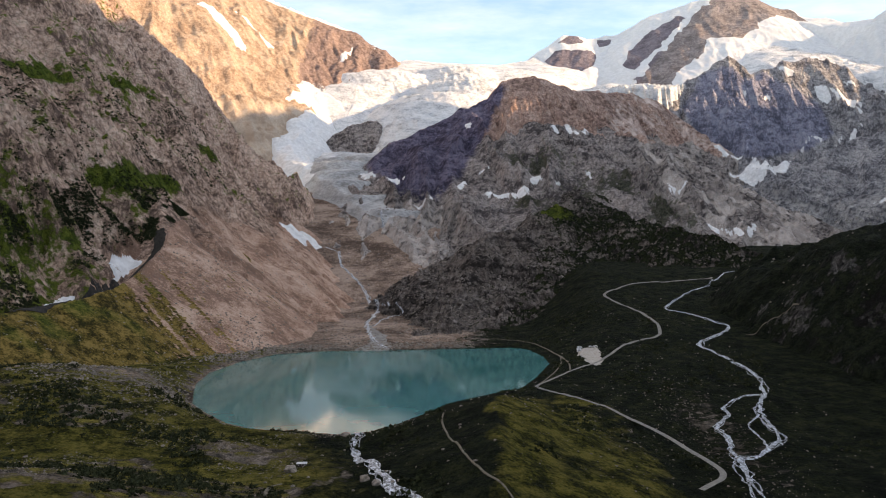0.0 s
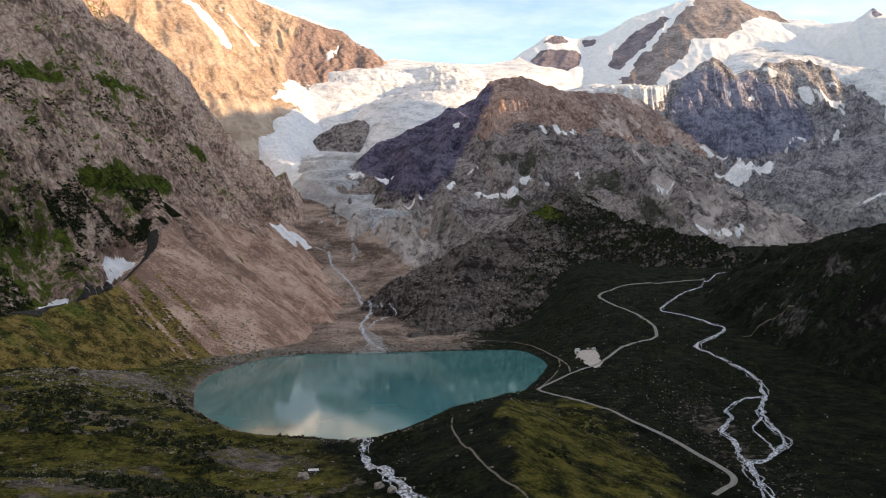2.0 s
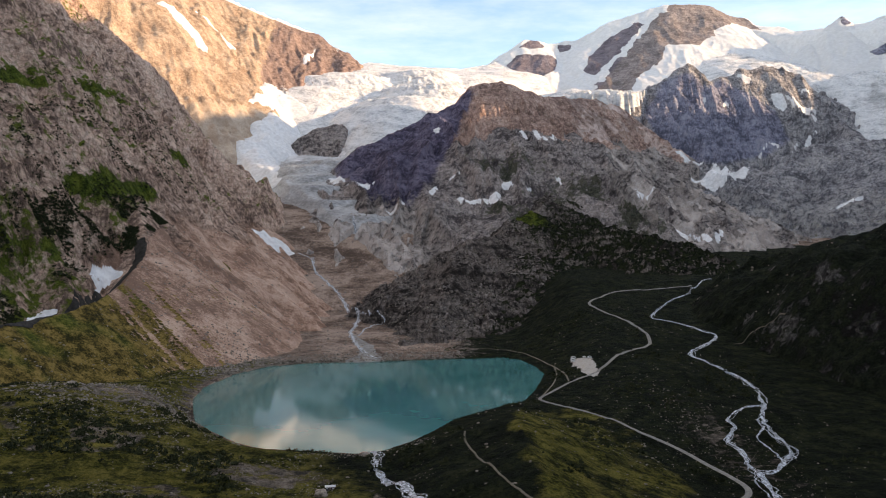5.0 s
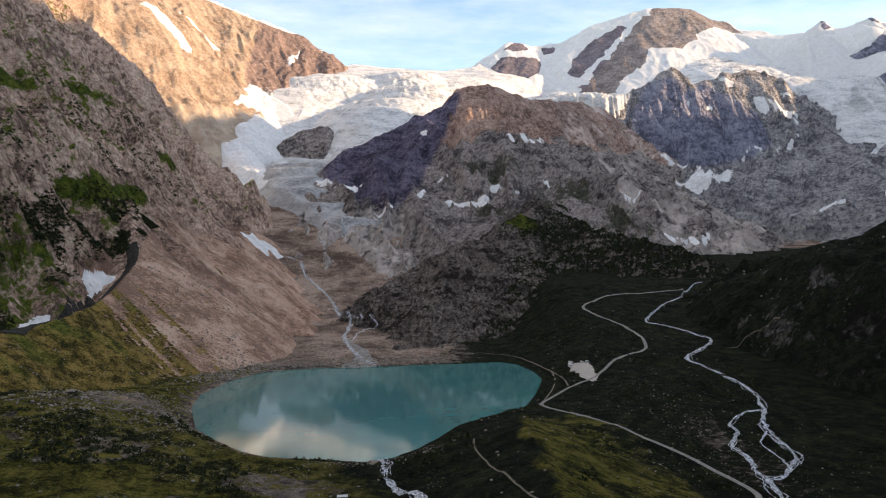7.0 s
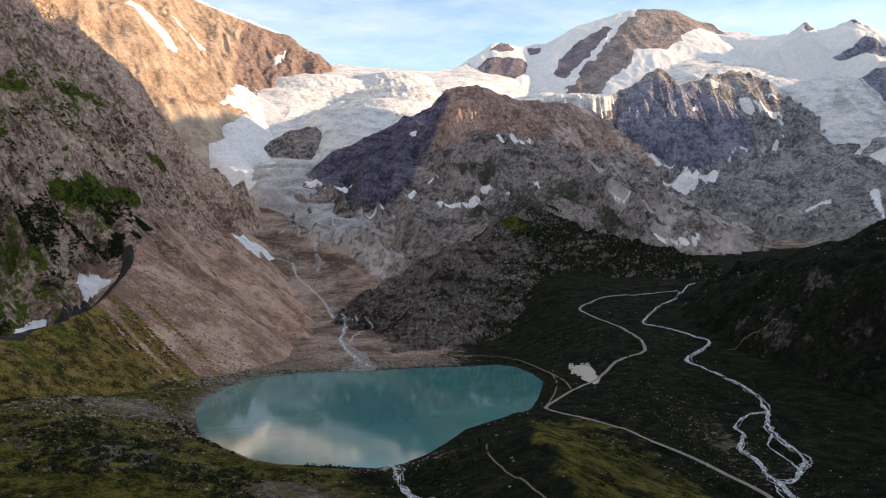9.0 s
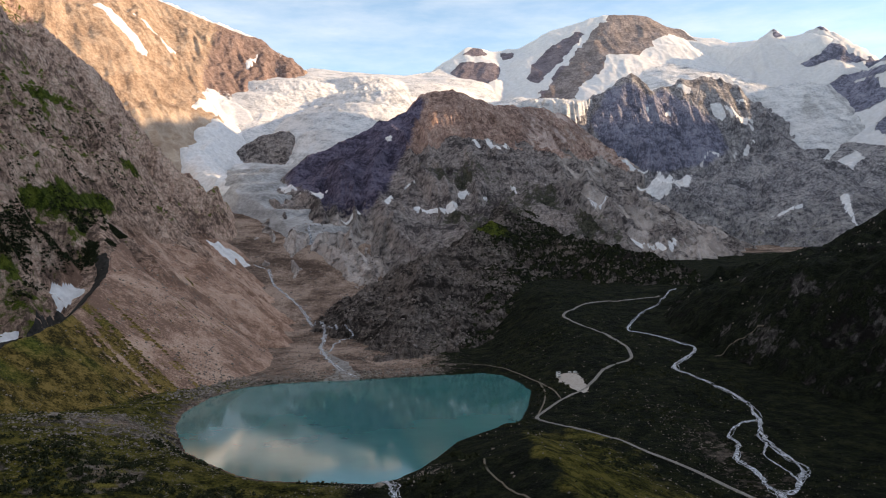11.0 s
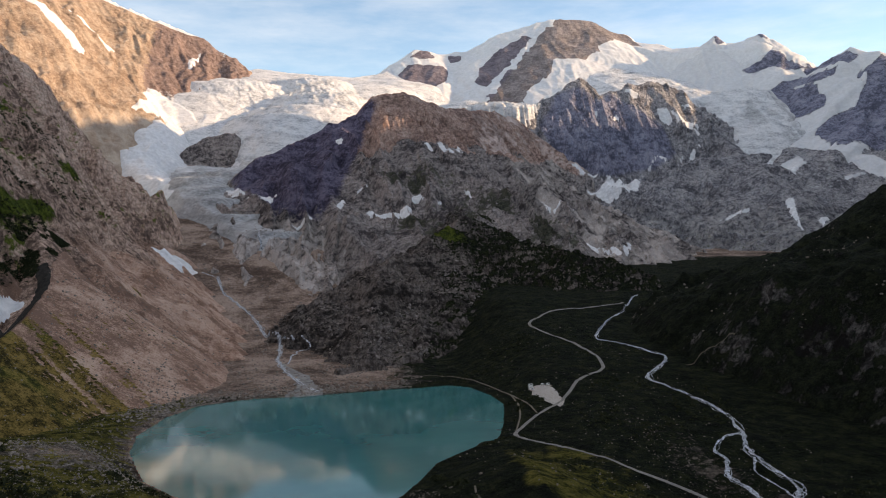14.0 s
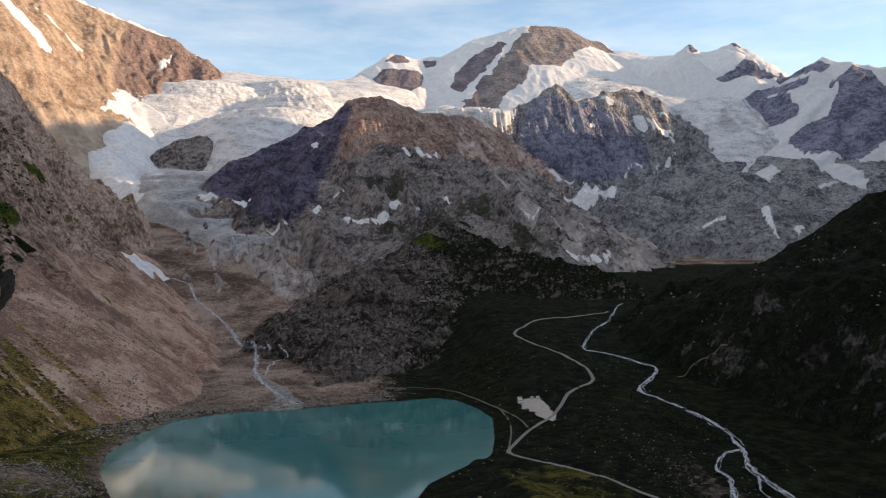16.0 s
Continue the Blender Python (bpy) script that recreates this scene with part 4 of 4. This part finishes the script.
snow_patch([(622, 2157), (640, 2143), (730, 2274), (624, 2140)])
snow_patch([(629, 1951), (674, 1961), (644, 1890), (631, 1938)])
snow_patch([(679, 1956), (698, 1931), (707, 1903), (770, 1990), (746, 1931), (697, 1877), (681, 1942)])
snow_patch([(1305, 2461), (1354, 2439), (1398, 2439), (1389, 2432), (1328, 2423)])
snow_patch([(1243, 3169), (1275, 3193), (1278, 3173), (1252, 3163)])
snow_patch([(1164, 3170), (1190, 3180), (1172, 3161)])
snow_patch([(-982, 3264), (-906, 3225), (-874, 3230), (-783, 3208), (-773, 3261), (-868, 3334), (-937, 3345)])
snow_patch([(-935, 3513), (-858, 3485), (-725, 3405), (-715, 3474), (-817, 3513), (-877, 3485)])
snow_patch([(-629, 3195), (-579, 3220), (-579, 3357), (-511, 3357), (-410, 3280), (-382, 3222), (-466, 3194), (-600, 3091), (-558, 3226)])
snow_patch([(-455, 3680), (-416, 3793), (-424, 3677), (-455, 3577)])
snow_patch([(-364, 3267), (-299, 3295), (-316, 3235), (-376, 3214)])
snow_patch([(100, 2071), (144, 2077), (184, 2048), (219, 2062), (208, 2008), (155, 2046), (113, 2053)])
snow_patch([(222, 2085), (256, 2157), (255, 2093), (232, 2087)])
snow_patch([(270, 2049), (305, 2101), (298, 2087), (273, 2046)])
snow_patch([(380, 2170), (389, 2154), (386, 2109), (381, 2136)])
snow_patch([(316, 2415), (331, 2432), (341, 2389), (329, 2385)])
snow_patch([(366, 2437), (379, 2433), (392, 2321), (377, 2329)])
snow_patch([(410, 2400), (428, 2422), (426, 2378), (411, 2352)])
snow_patch([(475, 2185), (494, 2201), (480, 2173)])
snow_patch([(-245, 2404), (-214, 2433), (-192, 2311), (-225, 2319)])
snow_patch([(-184, 2291), (-145, 2230), (-109, 2296), (-109, 2210), (-151, 2198)])
snow_patch([(-80, 2080), (-44, 2048), (-12, 2073), (-15, 2068), (-51, 2074)])
snow_patch([(36, 2104), (61, 2174), (63, 2147), (43, 2088)])
snow_patch([(89, 2181), (124, 2200), (126, 2194), (95, 2180)])
snow_patch([(69, 2498), (84, 2493), (87, 2476), (73, 2463)])
snow_patch([(-359, 1780), (-344, 1786), (-326, 1865), (-295, 1866), (-272, 1848), (-284, 1836), (-304, 1759), (-327, 1754), (-345, 1756)])
snow_patch([(-442, 1055), (-441, 1083), (-425, 1100), (-409, 1103), (-406, 1090), (-419, 1085), (-424, 1065), (-420, 1023), (-428, 1055), (-436, 1056)])
snow_patch([(-430, 844), (-463, 942), (-453, 963), (-438, 966), (-441, 963), (-419, 870)])
snow_patch([(1497, 2398), (1510, 2399), (1524, 2390), (1471, 2294), (1458, 2249), (1453, 2262), (1459, 2311)])
snow_patch([(1509, 2255), (1587, 2291), (1505, 2223)])
snow_patch([(1828, 2860), (1841, 2807), (1747, 2729), (1780, 2709)])
ROAD = [(150, 470), (161, 482), (170, 492), (175, 508), (173, 532), (169, 555), (164, 591), (156, 626), (148, 651), (135, 678), (117, 709), (98, 734), (90, 758), (90, 774), (100, 791), (124, 823), (158, 854), (186, 887), (215, 930), (252, 961), (262, 979), (267, 1017), (263, 1059), (245, 1113), (232, 1160), (240, 1184), (256, 1201), (300, 1243), (362, 1248), (421, 1269)]
TRAIL_HILL = [(0, 569), (-1, 551), (5, 498), (14, 454), (22, 430), (33, 397), (38, 380)]
TRAIL_LAKE = [(57, 1085), (91, 1082), (119, 1040), (134, 958), (137, 890), (130, 829)]
TRAIL_SHORE = [(136, 940), (130, 895), (116, 843), (94, 785)]
TRAIL_EAST = [(356, 951), (376, 954), (393, 946), (411, 931)]
TRACK_HUT = [(-94, 467), (-99, 460), (-98, 443), (-95, 434)]
OUTLET = [(-66, 606), (-60, 585), (-62, 556), (-53, 517), (-40, 475), (-30, 449), (-22, 435), (-15, 424), (-8, 405)]
RIVER = [(479, 1338), (440, 1281), (401, 1223), (351, 1168), (316, 1117), (298, 1080), (319, 1063), (339, 1010), (348, 986), (318, 947), (291, 914), (293, 874), (302, 824), (303, 787), (294, 743), (274, 699), (261, 667), (250, 615), (244, 584), (226, 561), (205, 537), (195, 529), (184, 480), (180, 455)]
RIVER_ARM = [(285, 724), (262, 714), (240, 687), (234, 661), (213, 627), (207, 610), (208, 587), (196, 549), (195, 529)]
RIVER_SIDE = [(259, 661), (239, 629), (233, 593), (228, 564)]
BROOK = [(-234, 1823), (-217, 1738), (-179, 1659), (-145, 1550), (-114, 1397), (-115, 1229), (-95, 1091), (-72, 1024)]
BROOK_ARM = [(-143, 1536), (-115, 1412), (-69, 1344), (-88, 1318), (-104, 1217)]
BROOK_TOP = [(-267, 1852), (-238, 1820), (-222, 1784)]
WATERFALL = [(-152, 1999), (-142, 1965), (-136, 1950)]
PARKING = [(155, 938), (163, 934), (177, 924), (170, 857), (158, 846), (152, 868), (150, 905)]
FAN = [(-121, 1266), (-103, 1200), (-81, 1129), (-63, 1016), (-88, 1007), (-115, 1014), (-98, 1057), (-96, 1115), (-111, 1202)]
tagged(ribbon("road", ROAD, 4.2, ASPHALT, 0.7), "narrow pale grey mountain road with sharp bends", "road", "", "structure")
tagged(blanket("parking_area", PARKING, GRAVEL, 2.0, 0.35, 0.6), "pale gravel parking area beside the road", "parking", "", "structure")
tagged(blanket("gravel_fan", FAN, SILT, 2.5, 0.3, 2.0), "grey gravel fan where the brook meets the lake", "gravel", "", "structure")
for pts, w, say in ((TRAIL_HILL, 1.4, "narrow earth trail over the grassy hill"), (TRAIL_LAKE, 1.8, "pale footpath round the lake's east shore"),
                    (TRAIL_SHORE, 1.8, "short footpath down to the road bend"), (TRAIL_EAST, 1.4, "pale worn trail up the dark hillside"), (TRACK_HUT, 2.4, "curved gravel track below the hut")):
    tagged(ribbon("footpath", pts, w, FOOTWAY, 0.6), say, "path", "", "structure")
# dark strip over the moraine's inner side, in place of its shade
ob = ribbon("inner_slope_shade", [(-447, 800), (-432, 845), (-420, 888), (-420, 930), (-421, 975), (-414, 1020), (-402, 1048), (-392, 1082), (-392, 1120), (-402, 1150)], 16.0, SHADE_ROCK, 1.5, 3.0, 0.3, 1.0, 3, MORAINE)
ob["label"] = "dark band painting the inner slope's shade"
RIVERS = {}
for name, pts, w, say in (("river", RIVER, 2.9, "white rushing river braided over stones"), ("outlet_stream", OUTLET, 4.6, "white foaming stream flowing out of the lake"),
                          ("brook", BROOK, 3.2, "white glacier brook tumbling down scree"), ("waterfall", WATERFALL, 6.0, "white waterfall below the glacier tongue")):
    RIVERS[name] = tagged(ribbon(name, pts, w, FOAM, 0.5, 2.5, 0.7, 2.0, start=0.45 if name == "river" else 1.0), say, "stream")
for name, pts, w in (("river", RIVER_ARM, 2.5), ("river", RIVER_SIDE, 1.6), ("brook", BROOK_ARM, 2.4), ("brook", BROOK_TOP, 2.2)):
    ribbon("arm", pts, w, FOAM, 0.5, 2.5, 0.6, 2.0, 2, RIVERS[name])
for name, pts, w, spread in (("river", RIVER, 0.9, 4.5), ("river", RIVER_ARM, 0.8, 3.5), ("brook", BROOK, 1.2, 4.0), ("outlet_stream", OUTLET, 1.0, 4.5)):
    for k in (1, 2, 3):
        ribbon("side_channel", pts, w, FOAM, 0.45, 2.5, 0.9, spread, k * 5 + 1, RIVERS[name], 0.4 if name == "river" else 0.8)


# ---- boulders, shrubs and the hut ----
def part(name, bm, material, parent, label=""):
    me = bpy.data.meshes.new(name)
    bm.normal_update()
    bm.to_mesh(me)
    bm.free()
    me.materials.append(material)
    ob = new(name, me)
    ob.parent = parent
    if label:
        ob["label"] = label
    return ob


RNG = np.random.default_rng(7)
ICO = np.array([(0, 0, -1), *[(0.894 * math.cos(radians(72 * k)), 0.894 * math.sin(radians(72 * k)), -0.447) for k in range(5)],
                *[(0.894 * math.cos(radians(36 + 72 * k)), 0.894 * math.sin(radians(36 + 72 * k)), 0.447) for k in range(5)], (0, 0, 1)])
ICO_FACES = np.array([f for k in range(5) for f in ((0, 1 + (k + 1) % 5, 1 + k), (1 + k, 1 + (k + 1) % 5, 6 + k), (1 + (k + 1) % 5, 6 + (k + 1) % 5, 6 + k), (6 + k, 6 + (k + 1) % 5, 11))])


def spots(count, chance, x0, x1, y0, y1):
    """Random places where a chance between 0 and 1 allows them."""
    x, y = RNG.uniform(x0, x1, count * 12), RNG.uniform(y0, y1, count * 12)
    ok = RNG.uniform(0, 1, len(x)) < chance(x, y)
    return x[ok][:count], y[ok][:count]


def stones(name, x, y, small, large, material, label):
    n = len(x)
    size = small * (large / small) ** (RNG.uniform(0, 1, n) ** 2.5)
    shape = ICO[None] * RNG.uniform(0.65, 1.15, (n, 12, 1)) * size[:, None, None] * RNG.uniform(0.6, 1.2, (n, 1, 3)) * np.array([1, 1, 0.75])
    turn = RNG.uniform(0, 6.28, n)
    c, s = np.cos(turn)[:, None], np.sin(turn)[:, None]
    px, py = shape[..., 0] * c - shape[..., 1] * s, shape[..., 0] * s + shape[..., 1] * c
    z = land(x, y) + 0.15 * size
    co = np.stack([px + x[:, None], py + y[:, None], shape[..., 2] + z[:, None]], -1).reshape(-1, 3)
    q = (ICO_FACES[None] + 12 * np.arange(n)[:, None, None]).reshape(-1, 3)
    me = mesh_from(name, co, q, material)
    me.polygons.foreach_set("use_smooth", np.zeros(len(q), bool))
    return tagged(new(name, me), label, "stones", "", "stuff")


def west_stony(x, y):
    g = lake_gap(x, y)
    return (g > 1) * np.clip(bump(x, y, -275, 690, 70, 55, 1.0, 20) + bump(x, y, -228, 850, 30, 150, 0.9) + bump(x, y, -215, 1000, 60, 60, 0.8) + 0.03 * (y < 620), 0, 1)


def scree_fan(x, y):
    return np.clip(0.25 + bump(x, y, -320, 1150, 60, 150, 0.5) + bump(x, y, -60, 1150, 120, 90, 0.5), 0, 1) * (lake_gap(x, y) > 3)


def east_stony(x, y):
    return np.clip(bump(x, y, 205, 640, 35, 170, 1) + 0.12 + bump(x, y, 120, 620, 40, 60, 0.4), 0, 1) * (lake_gap(x, y) > 3)


stones("scattered_stones", *spots(5200, west_stony, -420, 20, 380, 1080), 0.3, 1.9, BOULDER, "grey-brown boulders strewn over turf by the lake")
stones("scattered_stones", *spots(4200, scree_fan, -400, 60, 1010, 1500), 0.4, 2.2, BOULDER, "loose grey stones on the scree slope")
stones("scattered_stones", *spots(6500, lambda x, y: smooth(0.0, 0.6, fbm(x, y, 50, 3, 81)) * (lake_gap(x, y) > 4), -330, -20, 350, 640), 0.2, 0.95, BOULDER, "small stones peppered over the turf slope")
stones("scattered_stones", *spots(2200, east_stony, 20, 330, 420, 1150), 0.3, 1.3, BOULDER, "pale stones scattered over dark meadow")
stones("scattered_stones", *spots(700, lambda x, y: smooth(0.2, 0.6, fbm(x, y, 90, 3, 77)), 380, 800, 550, 1250), 0.4, 2.6, BOULDER, "grey rocks breaking out of the dark hillside")
stones("scattered_stones", *spots(2600, lambda x, y: smooth(-0.1, 0.5, fbm(x, y, 70, 3, 85)) * (knoll(x, y) > valley(x, y) + 4), -60, 520, 1120, 1700), 0.5, 3.0, BOULDER, "pale rock blocks on the rocky knoll")
stones("scattered_stones", *spots(2200, lambda x, y: smooth(0.0, 0.5, fbm(x + y, y - x, 60, 3, 86)) * (knoll(x, y) > valley(x, y) + 4), -80, 240, 1090, 1640), 1.0, 5.0, SLAB, "large pale slabs breaking out of the knoll")
stones("scattered_stones", *spots(1500, lambda x, y: (lake_gap(x, y) > 2) * (1 - smooth(18, 60, lake_gap(x, y))) * smooth(900, 960, y), -330, 40, 880, 1120), 0.7, 3.2, BOULDER, "grey rubble along the head of the lake")
stones("scattered_stones", *spots(900, lambda x, y: 0.4 + 0.4 * fbm(x, y, 60, 3, 87), -430, -270, 720, 1000), 0.3, 1.6, BOULDER, "pale stones dotted over the moraine's turf")
stones("scattered_stones", *spots(1500, lambda x, y: 0.5 + 0.4 * fbm(x, y, 60, 3, 88), -330, 200, 1500, 2080), 0.7, 3.2, SLAB, "grey rubble below the glacier tongue")


def shrubs(name, x, y, small, large, label):
    """Low bushes of many small leaf sprays."""
    n, leaves = len(x), 22
    size = RNG.uniform(small, large, n)[:, None]
    a, r, h = RNG.uniform(0, 6.28, (n, leaves)), np.sqrt(RNG.uniform(0, 1, (n, leaves))), RNG.uniform(0.05, 0.75, (n, leaves))
    cx, cy = x[:, None] + size * r * np.cos(a), y[:, None] + size * r * np.sin(a) * 0.8
    cz = land(x, y)[:, None] + size * h * (1.05 - 0.6 * r * r)
    tri = RNG.normal(0, 0.42, (n, leaves, 3, 3)) * size[:, :, None, None]
    co = (np.stack([cx, cy, cz], -1)[:, :, None, :] + tri).reshape(-1, 3)
    q = np.arange(len(co)).reshape(-1, 3)
    me = mesh_from(name, co, q, SHRUB)
    me.polygons.foreach_set("use_smooth", np.zeros(len(q), bool))
    return tagged(new(name, me), label, "shrubs", "", "stuff")


def west_heath(x, y):
    return np.clip(smooth(0.15, 0.55, fbm(x, y, 55, 3, 61)) * (0.9 + 0 * x), 0, 1) * (lake_gap(x, y) > 6) * (1 - bump(x, y, -75, 530, 45, 60, 0.95))


shrubs("heath_shrubs", *spots(1800, west_heath, -430, 0, 360, 720), 0.8, 2.6, "dark low heath shrubs on the turf slope")
shrubs("heath_shrubs", *spots(900, lambda x, y: smooth(0.2, 0.6, fbm(x, y, 60, 3, 66)) * (lake_gap(x, y) > 6), 20, 330, 420, 1150), 0.8, 2.2, "dark low shrubs in the meadow")
shrubs("ledge_shrubs", *spots(3600, lambda x, y: smooth(0.0, 0.5, fbm(x, y, 22, 4, 69)) * (1 - smooth(175, 235, land(x, y))) * smooth(128, 155, land(x, y)), -560, -395, 900, 1260), 0.9, 2.6, "dark shrubs clinging to the foot of the rock wall")
shrubs("ledge_shrubs", *spots(3600, lambda x, y: smooth(0.05, 0.5, fbm(x, y, 30, 4, 70)) * (1 - smooth(380, 460, land(x, y))) * smooth(170, 230, land(x, y)), -680, -430, 950, 1800), 0.8, 2.3, "dark shrub tufts on rock ledges")
shrubs("hollow_shrubs", *spots(1500, lambda x, y: smooth(0.0, 0.4, fbm(x, y, 40, 3, 68)) * (1 - smooth(110, 170, land(x, y))), -520, -440, 760, 1060), 0.8, 2.2, "dense dark green shrubs below the rock wall")


def boulder(x, y, size, seed, label):
    bm = bmesh.new()
    bmesh.ops.create_icosphere(bm, subdivisions=3, radius=1)
    for v in bm.verts:
        k = 1 + 0.35 * noise.noise(v.co * 1.3 + Vector((seed, 0, 0))) + 0.12 * noise.noise(v.co * 4 + Vector((0, seed, 0)))
        v.co = Vector((v.co.x * size * k, v.co.y * size * 0.8 * k, v.co.z * size * 0.62 * k))
    ob = tagged(part("boulder", bm, BOULDER, None), label, "boulder")
    ob.location = (x, y, float(land(x, y)) + size * 0.22)
    ob.rotation_euler = (0, 0, seed)


boulder(-316, 689, 4.6, 1.0, "large pale boulder on the turf slope")
boulder(-93, 490, 4.8, 2.3, "large grey boulder beside the hut track")
boulder(-71, 583, 4.0, 3.1, "pale boulder at the lake's outlet")
boulder(-300, 668, 2.6, 4.4, "grey boulder among stones on the slope")
boulder(-46, 468, 3.6, 5.2, "grey boulder beside the outlet stream")
boulder(-38, 455, 3.0, 6.0, "grey boulder beside the outlet stream")


def box(bm, x0, x1, y0, y1, z0, z1):
    m = bmesh.ops.create_cube(bm, size=1)
    for v in m["verts"]:
        v.co = Vector((x0 + (v.co.x + 0.5) * (x1 - x0), y0 + (v.co.y + 0.5) * (y1 - y0), z0 + (v.co.z + 0.5) * (z1 - z0)))
    return m["verts"]


def hut(x, y, turn):
    base = tagged(new("hut"), "small dark hut with a pale sheet roof", "hut")
    base.location, base.rotation_euler = (x, y, float(land(x, y)) - 0.1), (0, 0, radians(turn))
    bm = bmesh.new()
    box(bm, -3.0, 3.0, -1.4, 1.4, 0, 1.9)
    bmesh.ops.bevel(bm, geom=bm.edges[:], offset=0.06, segments=1, affect="EDGES")
    part("wall", bm, TIMBER, base)
    bm = bmesh.new()
    for v in box(bm, -3.3, 3.3, -1.7, 1.7, 1.92, 2.06):
        v.co.z += 0.4 * (v.co.y > 0)
    part("roof", bm, SHEET_ROOF, base, "pale sheet metal roof")
    bm = bmesh.new()
    box(bm, -0.45, 0.45, -1.46, -1.4, 0.05, 1.75)
    part("door", bm, BOULDER, base)
    for k in (-1.9, 1.8):
        bm = bmesh.new()
        box(bm, k - 0.5, k + 0.4, -1.45, -1.4, 0.9, 1.5)
        part("window", bm, SHEET_ROOF, base)


hut(-89, 505, 4)


def wheel(x, y, base):
    bm = bmesh.new()
    bmesh.ops.create_cone(bm, cap_ends=True, segments=14, radius1=0.34, radius2=0.34, depth=0.24, matrix=pose(x, y, 0.34, 90, 0, 0))
    part("wheel", bm, RUBBER, base)


def van(x, y, turn, long, high, say):
    """A parked camper van: body with a sloping windscreen, side windows and four wheels."""
    base = tagged(new("van"), say, "van", "parked vans")
    base.location, base.rotation_euler = (x, y, float(land(x, y)) + 0.42), (0, 0, radians(turn))
    bm = bmesh.new()
    for v in box(bm, -long / 2, long / 2, -1.0, 1.0, 0.3, high):
        if v.co.x > 0 and v.co.z > 1:
            v.co.x -= 1.1
    bmesh.ops.bevel(bm, geom=bm.edges[:], offset=0.12, segments=2, affect="EDGES")
    part("body", bm, PAINT, base)
    for side in (-1.02, 1.0):
        bm = bmesh.new()
        box(bm, -long * 0.3, long * 0.22, side, side + 0.02, high * 0.55, high * 0.82)
        part("side_window", bm, TINTED, base)
        for k in (-0.32, 0.32):
            wheel(k * long, side * 0.94, base)
    bm = bmesh.new()
    for v in box(bm, long / 2 - 0.94, long / 2 - 0.9, -0.8, 0.8, high * 0.5, high * 0.85):
        v.co.x += 0.5 * (v.co.z < high * 0.7)
    part("windscreen", bm, TINTED, base)


van(158, 936, 12, 6.0, 2.7, "white camper van parked on gravel")
van(156, 930, 15, 5.6, 2.5, "white camper van parked on gravel")
van(155, 923, 10, 5.0, 2.1, "white panel van parked on gravel")
van(174, 924, 30, 5.4, 2.3, "white van parked at the gravel edge")
van(169, 928, 28, 4.6, 1.7, "pale car parked at the gravel edge")
